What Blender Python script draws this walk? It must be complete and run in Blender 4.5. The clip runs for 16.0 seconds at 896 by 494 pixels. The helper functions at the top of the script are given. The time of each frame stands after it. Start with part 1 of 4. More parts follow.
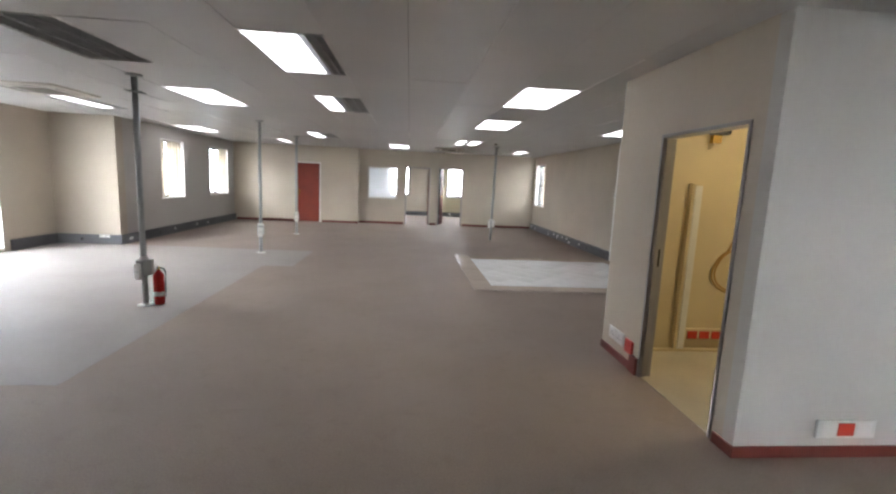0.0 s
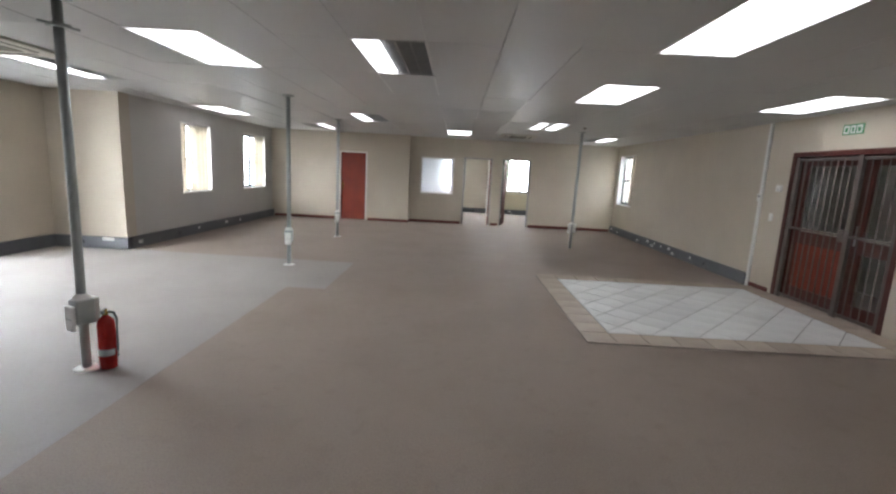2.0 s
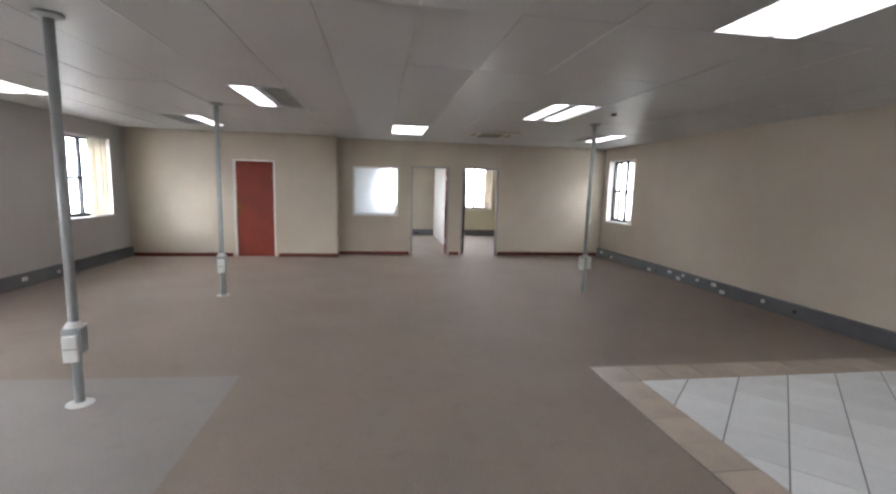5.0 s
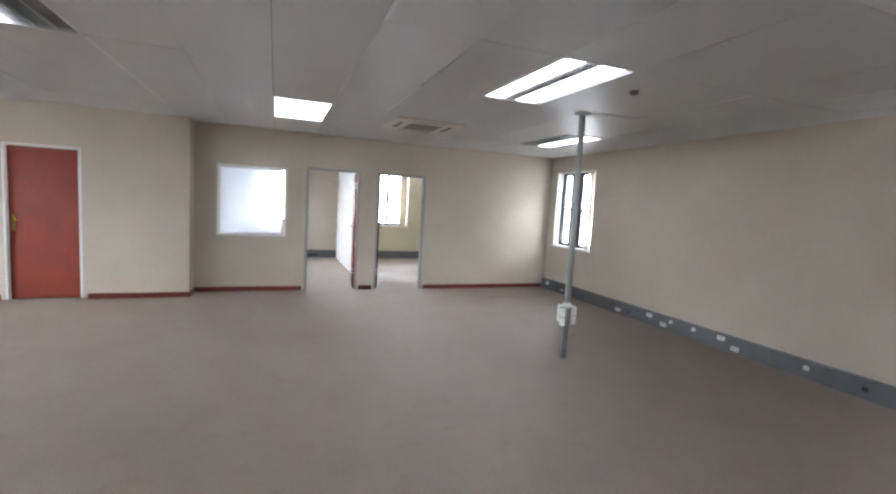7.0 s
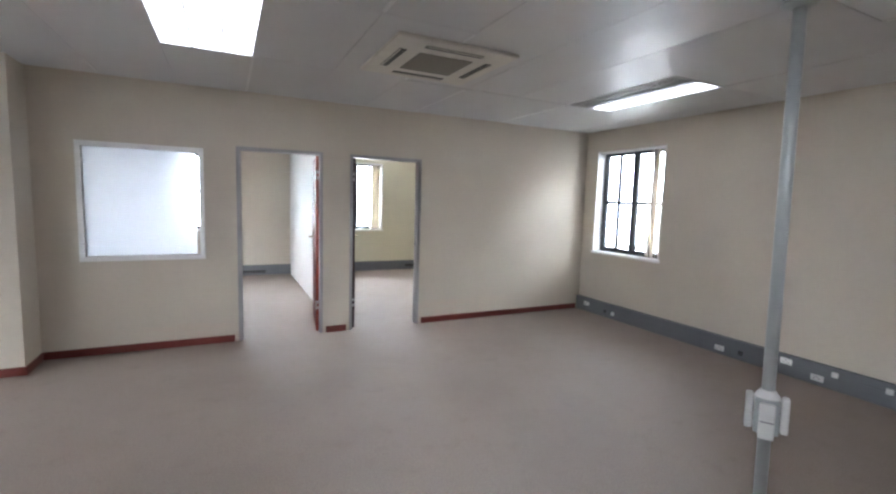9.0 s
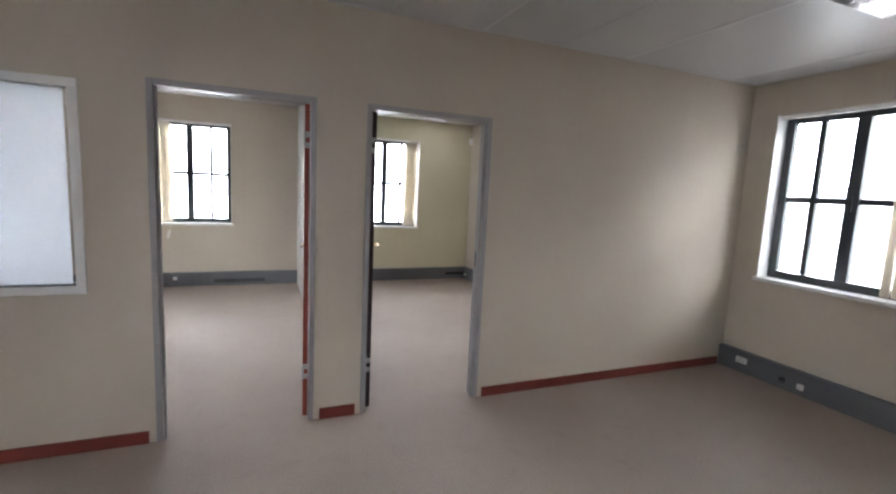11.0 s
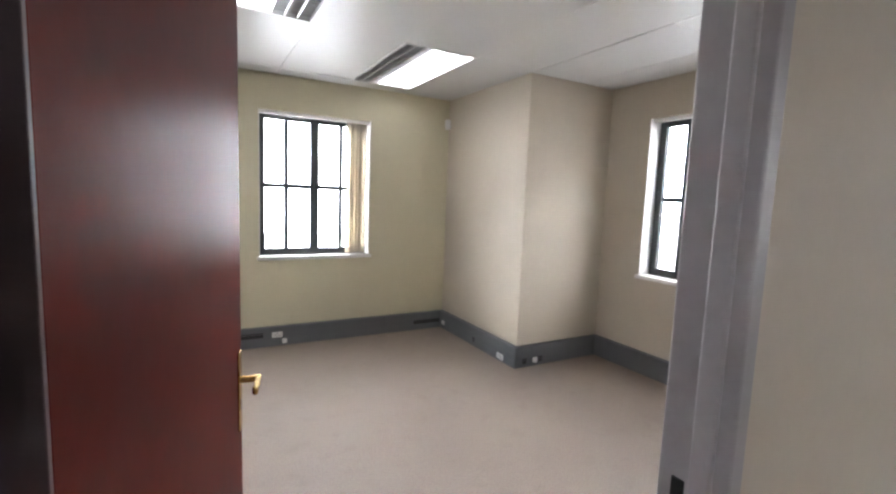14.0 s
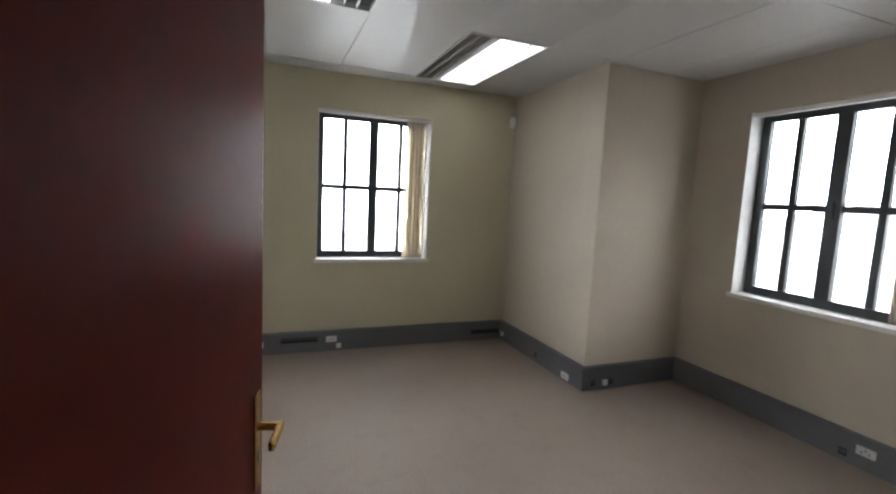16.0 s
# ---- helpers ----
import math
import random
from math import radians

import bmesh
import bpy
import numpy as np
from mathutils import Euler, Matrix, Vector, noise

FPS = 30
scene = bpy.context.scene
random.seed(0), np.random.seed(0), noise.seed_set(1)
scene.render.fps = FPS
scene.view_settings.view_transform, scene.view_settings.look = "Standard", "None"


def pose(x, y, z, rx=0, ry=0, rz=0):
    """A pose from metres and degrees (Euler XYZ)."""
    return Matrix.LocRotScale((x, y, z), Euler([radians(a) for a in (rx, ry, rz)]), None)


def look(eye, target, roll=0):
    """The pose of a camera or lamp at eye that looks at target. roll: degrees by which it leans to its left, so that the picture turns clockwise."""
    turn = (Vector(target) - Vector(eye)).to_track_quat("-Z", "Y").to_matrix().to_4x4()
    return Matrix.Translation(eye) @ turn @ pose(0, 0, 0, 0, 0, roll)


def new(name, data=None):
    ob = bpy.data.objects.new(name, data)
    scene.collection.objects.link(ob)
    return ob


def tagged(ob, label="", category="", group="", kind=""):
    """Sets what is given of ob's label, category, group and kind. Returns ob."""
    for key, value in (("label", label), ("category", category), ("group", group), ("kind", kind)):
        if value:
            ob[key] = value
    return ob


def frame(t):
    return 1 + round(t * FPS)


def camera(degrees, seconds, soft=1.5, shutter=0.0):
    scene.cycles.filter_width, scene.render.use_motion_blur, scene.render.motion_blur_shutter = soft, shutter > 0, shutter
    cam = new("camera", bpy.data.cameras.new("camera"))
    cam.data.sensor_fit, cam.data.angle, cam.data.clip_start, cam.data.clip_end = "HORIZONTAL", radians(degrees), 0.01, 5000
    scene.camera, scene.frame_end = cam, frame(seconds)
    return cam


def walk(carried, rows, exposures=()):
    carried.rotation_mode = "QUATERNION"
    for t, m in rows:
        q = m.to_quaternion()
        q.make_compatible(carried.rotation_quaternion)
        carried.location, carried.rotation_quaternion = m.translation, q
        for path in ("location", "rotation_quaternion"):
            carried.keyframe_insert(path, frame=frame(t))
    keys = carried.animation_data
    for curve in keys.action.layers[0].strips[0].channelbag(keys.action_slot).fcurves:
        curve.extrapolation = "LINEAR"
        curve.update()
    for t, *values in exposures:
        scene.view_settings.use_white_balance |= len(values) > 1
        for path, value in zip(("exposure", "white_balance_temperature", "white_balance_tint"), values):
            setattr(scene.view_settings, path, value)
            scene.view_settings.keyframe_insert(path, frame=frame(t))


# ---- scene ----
cam = camera(89.5, 16.0, soft=2.4)
PATH = [
    (0, (0.53, 0.234, 1.611), (0.708, 2.206, 1.325), 2.6),
    (0.5, (0.432, 0.754, 1.624), (0.38, 2.732, 1.331), -0.0),
    (1, (0.401, 1.35, 1.609), (0.353, 3.324, 1.294), 1.1),
    (1.5, (0.29, 1.921, 1.584), (0.314, 3.895, 1.263), 3.3),
    (2, (0.171, 2.553, 1.613), (0.15, 4.526, 1.284), 3.0),
    (2.5, (0.013, 3.154, 1.588), (-0.1, 5.123, 1.254), 2.5),
    (3, (-0.157, 3.755, 1.608), (-0.252, 5.724, 1.268), 2.3),
    (3.5, (-0.259, 4.382, 1.633), (-0.332, 6.354, 1.307), 2.5),
    (4, (-0.338, 5.008, 1.643), (-0.241, 6.978, 1.315), 1.6),
    (4.5, (-0.336, 5.629, 1.641), (-0.16, 7.597, 1.334), 1.2),
    (5, (-0.354, 6.251, 1.605), (-0.052, 8.21, 1.343), 1.6),
    (7.5, (0.032, 9.592, 1.595), (0.8, 11.43, 1.413), 2.6),
    (8, (0.148, 10.272, 1.566), (0.962, 12.09, 1.393), 1.8),
    (8.5, (0.232, 10.917, 1.554), (1.099, 12.712, 1.393), 2.2),
    (9, (0.274, 11.591, 1.567), (1.154, 13.376, 1.366), 1.7),
    (9.5, (0.447, 12.156, 1.553), (1.274, 13.964, 1.335), 1.5),
    (12, (1.283, 14.986, 1.558), (2.028, 16.822, 1.29), 3.1),
    (12.5, (1.45, 15.434, 1.576), (2.223, 17.259, 1.31), 3.5),
    (13, (1.589, 15.823, 1.552), (2.33, 17.665, 1.305), 3.1),
    (13.5, (1.677, 16.202, 1.51), (2.468, 18.027, 1.295), 3.6),
    (14, (1.745, 16.49, 1.552), (2.71, 18.229, 1.338), 2.2),
    (14.5, (1.846, 16.672, 1.554), (2.871, 18.377, 1.347), 2.2),
    (15, (1.883, 16.764, 1.552), (2.922, 18.46, 1.346), 2.1),
    (15.5, (1.906, 16.774, 1.55), (2.893, 18.501, 1.345), 2.5),
    (16, (1.855, 16.76, 1.558), (2.586, 18.609, 1.342), 2.9),
]
walk(cam, [(t, look(e, g, r)) for t, e, g, r in PATH], [(0, 0.7, 6500, 11), (1, 0.45, 6400, 9), (1.5, 0.55, 6400, 8), (3, 0.35, 6550, 12), (5, 0.5, 6450, 11), (7.5, 1.0, 6050, 10), (9.5, 0.8, 6000, 10), (12, 0.25, 6500, 13), (12.5, 0.5, 6450, 12), (13, 0.5, 6350, 13), (13.5, 0.65, 6350, 13), (14.5, 0.55, 6500, 11), (15, 0.25, 6500, 10), (15.5, -0.05, 6500, 10), (16, -0.4, 6500, 10)])

# ---- world, sun and exposure ----
world = bpy.data.worlds.new("world")
scene.world = world
world.use_nodes = True
wn = world.node_tree
sky = wn.nodes.new("ShaderNodeTexSky")
sky.sky_type, sky.sun_disc = "NISHITA", False
sky.sun_elevation, sky.sun_rotation = radians(48), radians(200)
wn.nodes["Background"].inputs[1].default_value = 0.15
wn.links.new(sky.outputs[0], wn.nodes["Background"].inputs[0])
sun = new("sun", bpy.data.lights.new("sun", "SUN"))
sun.data.energy, sun.data.angle, sun.data.color = 1.0, radians(25), (1.0, 0.96, 0.9)
sun.matrix_world = look((0, -20, 24), (0, 0, 0))
SKY_GLOW = 43.0      # overcast sky seen through the windows
TUBE_GLOW = 2.9     # lit fluorescent diffusers


# ---- materials ----
def material(name, colour, rough=0.6, metal=0.0, grain=0.0, grain_scale=60.0, stain=0.0, stain_scale=1.5, bump=0.0, bump_scale=200.0,
             second=None, spec=0.5, piece=0.0, spots=0.0):
    """A principled surface with fine grain, broad stains and relief."""
    m = bpy.data.materials.new(name)
    m.use_nodes = True
    nt = m.node_tree
    b = nt.nodes["Principled BSDF"]
    b.inputs["Roughness"].default_value, b.inputs["Metallic"].default_value = rough, metal
    b.inputs["Specular IOR Level"].default_value = spec
    b.inputs["Base Color"].default_value = (*colour, 1)
    geo = nt.nodes.new("ShaderNodeTexCoord").outputs["Object"]
    last = None

    def mix(a, strength, scale, detail, lo, hi, other):
        n = nt.nodes.new("ShaderNodeTexNoise")
        n.inputs["Scale"].default_value, n.inputs["Detail"].default_value = scale, detail
        nt.links.new(geo, n.inputs["Vector"])
        r = nt.nodes.new("ShaderNodeMapRange")
        r.inputs[1].default_value, r.inputs[2].default_value, r.inputs[4].default_value = lo, hi, strength
        nt.links.new(n.outputs["Fac"], r.inputs[0])
        x = nt.nodes.new("ShaderNodeMix")
        x.data_type = "RGBA"
        nt.links.new(r.outputs[0], x.inputs[0])
        if a is None:
            x.inputs[6].default_value = (*colour, 1)
        else:
            nt.links.new(a, x.inputs[6])
        x.inputs[7].default_value = (*other, 1)
        return x.outputs[2]

    dark = second or tuple(c * 0.6 for c in colour)
    if stain:
        last = mix(last, stain, stain_scale, 4.0, 0.42, 0.68, dark)
    if spots:
        last = mix(last, spots, 7.0, 6.0, 0.55, 0.72, dark)
    if grain:
        last = mix(last, grain, grain_scale, 2.0, 0.35, 0.7, tuple(c * 0.55 for c in colour))
    if piece:
        info = nt.nodes.new("ShaderNodeObjectInfo")
        hsv = nt.nodes.new("ShaderNodeHueSaturation")
        r = nt.nodes.new("ShaderNodeMapRange")
        r.inputs[3].default_value, r.inputs[4].default_value = 1 - piece, 1 + piece
        nt.links.new(info.outputs["Random"], r.inputs[0])
        nt.links.new(r.outputs[0], hsv.inputs["Value"])
        if last is None:
            hsv.inputs["Color"].default_value = (*colour, 1)
        else:
            nt.links.new(last, hsv.inputs["Color"])
        last = hsv.outputs[0]
    if last is not None:
        nt.links.new(last, b.inputs["Base Color"])
    if bump:
        n = nt.nodes.new("ShaderNodeTexNoise")
        n.inputs["Scale"].default_value, n.inputs["Detail"].default_value = bump_scale, 3.0
        nt.links.new(geo, n.inputs["Vector"])
        bp = nt.nodes.new("ShaderNodeBump")
        bp.inputs["Strength"].default_value, bp.inputs["Distance"].default_value = bump, 0.004
        nt.links.new(n.outputs["Fac"], bp.inputs["Height"])
        nt.links.new(bp.outputs[0], b.inputs["Normal"])
    return m


def glow(name, colour, strength):
    m = bpy.data.materials.new(name)
    m.use_nodes = True
    b = m.node_tree.nodes["Principled BSDF"]
    b.inputs["Base Color"].default_value = (*colour, 1)
    b.inputs["Emission Color"].default_value = (*colour, 1)
    b.inputs["Emission Strength"].default_value = strength
    return m


def glass(name, colour, rough):
    m = bpy.data.materials.new(name)
    m.use_nodes = True
    b = m.node_tree.nodes["Principled BSDF"]
    b.inputs["Base Color"].default_value = (*colour, 1)
    b.inputs["Transmission Weight"].default_value = 1.0
    b.inputs["Roughness"].default_value, b.inputs["IOR"].default_value = rough, 1.45
    return m


WALL = material("wall_paint", (0.53, 0.472, 0.385), 0.75, spec=0.25, stain=0.22, stain_scale=0.9, grain=0.05, grain_scale=25, bump=0.12, bump_scale=90)
WALL_GREY = material("wall_paint_pale", (0.52, 0.505, 0.475), 0.65, spec=0.3, stain=0.12, stain_scale=0.8, grain=0.05, grain_scale=25, bump=0.12, bump_scale=90)
# beige wall with the office lamp's yellow cast put into its colour
WALL_LAMP_TINT = material("wall_paint_lamp_tint", (0.56, 0.52, 0.375), 0.7, spec=0.3, stain=0.2, stain_scale=0.9, grain=0.05, grain_scale=25, bump=0.12, bump_scale=90)
CREAM = material("cream_gloss_paint", (0.62, 0.53, 0.34), 0.45, stain=0.2, stain_scale=1.3, bump=0.1, bump_scale=60)
CEIL = material("ceiling_board", (0.55, 0.547, 0.54), 0.42, stain=0.14, stain_scale=0.7, grain=0.05, grain_scale=120, bump=0.05, bump_scale=150, spec=0.6)
TEE = material("ceiling_tee_steel", (0.66, 0.66, 0.65), 0.35, stain=0.2, stain_scale=3)
SEAM_SHADE = material("ceiling_seam_shadow", (0.13, 0.13, 0.13), 0.8, stain=0.3, stain_scale=4)
CARPET = material("carpet_brown", (0.312, 0.252, 0.209), 0.68, grain=0.45, grain_scale=95, stain=0.35, stain_scale=1.1, bump=1.0, bump_scale=150, second=(0.225, 0.18, 0.148), spec=0.35, spots=0.35)
CARPET_PALE = material("carpet_pale", (0.325, 0.297, 0.276), 0.65, grain=0.35, grain_scale=170, stain=0.4, stain_scale=1.1, bump=0.8, bump_scale=320, second=(0.25, 0.225, 0.207), spec=0.35, spots=0.25)
TILE = material("tile_white", (0.86, 0.88, 0.88), 0.2, stain=0.22, stain_scale=2.6, grain=0.08, grain_scale=40, second=(0.55, 0.57, 0.57), piece=0.06)
TILE_B = material("tile_beige", (0.55, 0.47, 0.39), 0.25, stain=0.4, stain_scale=3.0, grain=0.1, grain_scale=45, second=(0.39, 0.33, 0.29), piece=0.06)
GROUT = material("tile_grout", (0.20, 0.20, 0.20), 0.9, grain=0.4, grain_scale=80)
VINYL = material("vinyl_floor", (0.60, 0.56, 0.46), 0.35, stain=0.3, stain_scale=2.0, grain=0.1)
TRUNK = material("trunking_grey", (0.125, 0.13, 0.14), 0.45, stain=0.35, stain_scale=2.0, grain=0.1, grain_scale=60)
SKIRT = material("skirting_red", (0.13, 0.018, 0.012), 0.4, stain=0.5, stain_scale=3.0, grain=0.2, second=(0.10, 0.018, 0.012))
REDWOOD = material("door_red_brown", (0.20, 0.025, 0.009), 0.5, stain=0.6, stain_scale=2.2, grain=0.25, grain_scale=35, second=(0.13, 0.02, 0.012), bump=0.06, bump_scale=30)
MAROON = material("door_maroon_gloss", (0.064, 0.0095, 0.007), 0.45, spec=0.02, stain=0.28, stain_scale=1.6, grain=0.2, grain_scale=25, second=(0.045, 0.008, 0.006), bump=0.05, bump_scale=22)
DARKEDGE = material("door_edge_dark", (0.03, 0.012, 0.014), 0.5, stain=0.4, stain_scale=6)
JAMB = material("door_frame_grey_paint", (0.33, 0.315, 0.318), 0.4, stain=0.3, stain_scale=3.0, grain=0.08)
STEELFRAME = material("window_steel_dark", (0.022, 0.027, 0.032), 0.4, stain=0.3, stain_scale=5)
SILL = material("window_sill_white", (0.74, 0.73, 0.71), 0.4, stain=0.2, stain_scale=4)
BLIND = material("blind_fabric", (0.66, 0.60, 0.50), 0.8, stain=0.3, stain_scale=5, grain=0.2, grain_scale=200)
POLE = material("pole_grey_enamel", (0.37, 0.395, 0.39), 0.3, stain=0.3, stain_scale=4, metal=0.2)
PLASTIC = material("plastic_white", (0.70, 0.70, 0.67), 0.35, stain=0.2, stain_scale=8)
REDPLASTIC = material("plastic_red", (0.52, 0.035, 0.018), 0.35, stain=0.2, stain_scale=9)
EXTRED = material("extinguisher_red", (0.33, 0.013, 0.011), 0.22, stain=0.25, stain_scale=9)
BLACK = material("black_plastic", (0.015, 0.015, 0.016), 0.45, stain=0.3, stain_scale=7)
BRASS = material("brass", (0.62, 0.42, 0.13), 0.25, metal=1.0, stain=0.4, stain_scale=12)
HINGE = material("hinge_grey", (0.45, 0.44, 0.43), 0.45, metal=0.4, stain=0.3, stain_scale=20)
STEEL = material("steel", (0.50, 0.50, 0.50), 0.3, metal=1.0, stain=0.3, stain_scale=9)
WOODDARK = material("entrance_dark_wood", (0.085, 0.015, 0.011), 0.35, stain=0.5, stain_scale=3.0, grain=0.25, grain_scale=35, second=(0.045, 0.01, 0.008))
GATE = material("gate_grey_brown_paint", (0.125, 0.105, 0.095), 0.45, stain=0.4, stain_scale=7)
ACPLASTIC = material("aircon_plastic", (0.62, 0.59, 0.52), 0.4, stain=0.2, stain_scale=5)
ACGRILLE = material("aircon_grille", (0.20, 0.185, 0.15), 0.6, grain=0.5, grain_scale=150)
LOUVRE = material("lamp_louvre_aluminium", (0.52, 0.52, 0.52), 0.32, metal=0.7, stain=0.3, stain_scale=6)
TRAY = material("lamp_tray_grey", (0.26, 0.26, 0.26), 0.5, stain=0.25, stain_scale=5)
LIT = glow("lamp_lit_diffuser", (0.965, 0.955, 1.0), TUBE_GLOW)
SIGN = material("sign_green", (0.02, 0.20, 0.07), 0.4, stain=0.2, stain_scale=10)
CABLE = material("cable_yellow", (0.42, 0.24, 0.05), 0.5, stain=0.3, stain_scale=9)
PANE = glass("clear_glass", (1, 1, 1), 0.0)
FROST = bpy.data.materials.new("frosted_film")
FROST.use_nodes = True
fn = FROST.node_tree
tr, gl, mx = fn.nodes.new("ShaderNodeBsdfTranslucent"), fn.nodes.new("ShaderNodeBsdfGlossy"), fn.nodes.new("ShaderNodeMixShader")
tr.inputs[0].default_value = (0.93, 0.96, 1.0, 1)
gl.inputs["Roughness"].default_value = 0.25
mx.inputs[0].default_value = 0.06
rf, mr = fn.nodes.new("ShaderNodeBsdfRefraction"), fn.nodes.new("ShaderNodeMixShader")
rf.inputs["Roughness"].default_value, rf.inputs["IOR"].default_value = 0.55, 1.12
rf.inputs[0].default_value = (0.95, 0.97, 1.0, 1)
mr.inputs[0].default_value = 0.5
fn.links.new(tr.outputs[0], mr.inputs[1])
fn.links.new(rf.outputs[0], mr.inputs[2])
fn.links.new(mr.outputs[0], mx.inputs[1])
fn.links.new(gl.outputs[0], mx.inputs[2])
fn.links.new(mx.outputs[0], fn.nodes["Material Output"].inputs[0])
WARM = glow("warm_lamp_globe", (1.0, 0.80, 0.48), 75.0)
SKYBACK = glow("overcast_sky", (0.90, 0.945, 1.0), SKY_GLOW)
OUTWALL = material("far_facade", (0.40, 0.385, 0.37), 0.8, stain=0.3, stain_scale=0.4)
OUTROOF = material("far_roof", (0.30, 0.31, 0.33), 0.8, stain=0.3, stain_scale=0.6)
OUTGROUND = material("paving_outside", (0.42, 0.41, 0.39), 0.9, stain=0.4, stain_scale=0.5, grain=0.2)


# ---- mesh helpers ----
def bm_box(bm, x0, y0, z0, x1, y1, z1, bevel=0.0):
    lo, hi = (min(x0, x1), min(y0, y1), min(z0, z1)), (max(x0, x1), max(y0, y1), max(z0, z1))
    c = Vector(((lo[0] + hi[0]) / 2, (lo[1] + hi[1]) / 2, (lo[2] + hi[2]) / 2))
    m = Matrix.Translation(c) @ Matrix.Diagonal((hi[0] - lo[0], hi[1] - lo[1], hi[2] - lo[2], 1))
    made = bmesh.ops.create_cube(bm, size=1, matrix=m)["verts"]
    if bevel:
        edges = {e for v in made for e in v.link_edges}
        bmesh.ops.bevel(bm, geom=list(edges), offset=bevel, segments=2, affect="EDGES", profile=0.5)
    return bm


def bx(x0, y0, z0, x1, y1, z1, bevel=0.0):
    return bm_box(bmesh.new(), x0, y0, z0, x1, y1, z1, bevel)


def bm_rod(bm, a, b, r, r2=None, n=16):
    a, b = Vector(a), Vector(b)
    d = b - a
    m = Matrix.Translation((a + b) / 2) @ d.to_track_quat("Z", "Y").to_matrix().to_4x4()
    bmesh.ops.create_cone(bm, cap_ends=True, segments=n, radius1=r, radius2=r if r2 is None else r2, depth=d.length, matrix=m)
    return bm


def rod(a, b, r, r2=None, n=16):
    return bm_rod(bmesh.new(), a, b, r, r2, n)


def lathe(profile, n=24):
    """A solid of revolution about z from (radius, height) pairs."""
    bm = bmesh.new()
    rings = [[bm.verts.new((r * math.cos(2 * math.pi * i / n), r * math.sin(2 * math.pi * i / n), z)) for i in range(n)] for r, z in profile]
    for a, b in zip(rings, rings[1:]):
        for i in range(n):
            bm.faces.new((a[i], a[(i + 1) % n], b[(i + 1) % n], b[i]))
    bm.faces.new(rings[0][::-1])
    bm.faces.new(rings[-1])
    return bm


def tube(points, r, n=8):
    """A bent tube through points."""
    bm = bmesh.new()
    pts = [Vector(p) for p in points]
    rings = []
    for i, p in enumerate(pts):
        d = (pts[min(i + 1, len(pts) - 1)] - pts[max(i - 1, 0)]).normalized()
        q = d.to_track_quat("Z", "Y")
        rings.append([bm.verts.new(p + q @ Vector((r * math.cos(2 * math.pi * k / n), r * math.sin(2 * math.pi * k / n), 0))) for k in range(n)])
    for a, b in zip(rings, rings[1:]):
        for i in range(n):
            bm.faces.new((a[i], a[(i + 1) % n], b[(i + 1) % n], b[i]))
    bm.faces.new(rings[0][::-1])
    bm.faces.new(rings[-1])
    return bm


def mesh_of(name, bm, mat, smooth=False):
    me = bpy.data.meshes.new(name)
    bmesh.ops.recalc_face_normals(bm, faces=bm.faces[:])
    if smooth:
        for f in bm.faces:
            f.smooth = len(f.verts) == 4
    bm.to_mesh(me)
    bm.free()
    me.materials.append(mat)
    return me


def part(name, bm, mat, parent=None, label="", smooth=False):
    ob = new(name, mesh_of(name, bm, mat, smooth))
    ob.parent = parent
    if label:
        tagged(ob, label)
    return ob


def thing(name, label, category, group="", at=None, kind=""):
    ob = new(name)
    ob.empty_display_size = 0.1
    if at is not None:
        ob.matrix_world = at
    return tagged(ob, label, category, group, kind)


def structure(name, bm, mat, label, category):
    return tagged(part(name, bm, mat), label, category, kind="structure")


def wall(name, axis, at0, at1, u0, u1, z0, z1, holes, mat, label):
    """A wall that runs along x (axis 'x') or y, from u0 to u1, between at0 and at1, with holes (u0, u1, z0, z1)."""
    bm = bmesh.new()
    us = sorted({u0, u1, *[h[0] for h in holes], *[h[1] for h in holes]})
    for a, b in zip(us, us[1:]):
        cut = sorted((h[2], h[3]) for h in holes if h[0] <= a + 1e-6 and h[1] >= b - 1e-6)
        z = z0
        for lo, hi in cut + [(z1, z1)]:
            if lo > z + 1e-4:
                if axis == "x":
                    bm_box(bm, a, at0, z, b, at1, lo)
                else:
                    bm_box(bm, at0, a, z, at1, b, lo)
            z = hi
    bmesh.ops.remove_doubles(bm, verts=bm.verts[:], dist=1e-5)
    return structure(name, bm, mat, label, "wall")


# ---- plan ----
H = 2.63
XR, XL, XA = 5.13, -5.47, -6.72      # hall: right wall, left wall, alcove wall
YF, YD, YA = 16.84, 16.46, 10.19     # far wall, wall with the red door, end of the alcove
HW = H + 0.2
JX = -1.27                           # jog between the two
YO, XO = 21.245, 5.36                # offices: back wall and right wall
XW = -2.4                            # outer end of the first office, unseen, moved out for an added window
XP = 1.44                            # partition between the offices
BX, BY0, BY1 = 2.57, 2.66, 4.58      # small equipment room
YB = -2.6                            # wall behind
D1, D2 = (0.39, 1.25), (1.585, 2.45)
DH = 2.06
WZ0, WZ1 = 0.905, 2.34
GY0, GY1, GZ = 7.60, 9.46, 2.15

# floor
structure("floor", bx(XA - 0.2, YB - 0.2, -0.2, 7.2, YO + 0.2, 0.0), CARPET, "worn brown-grey office carpet through hall and offices", "floor")


def flat(points, z0, z1):
    bm = bmesh.new()
    low, top = [bm.verts.new((x, y, z0)) for x, y in points], [bm.verts.new((x, y, z1)) for x, y in points]
    bm.faces.new(top)
    bm.faces.new(low[::-1])
    n = len(points)
    for i in range(n):
        bm.faces.new((low[i], low[(i + 1) % n], top[(i + 1) % n], top[i]))
    return bm


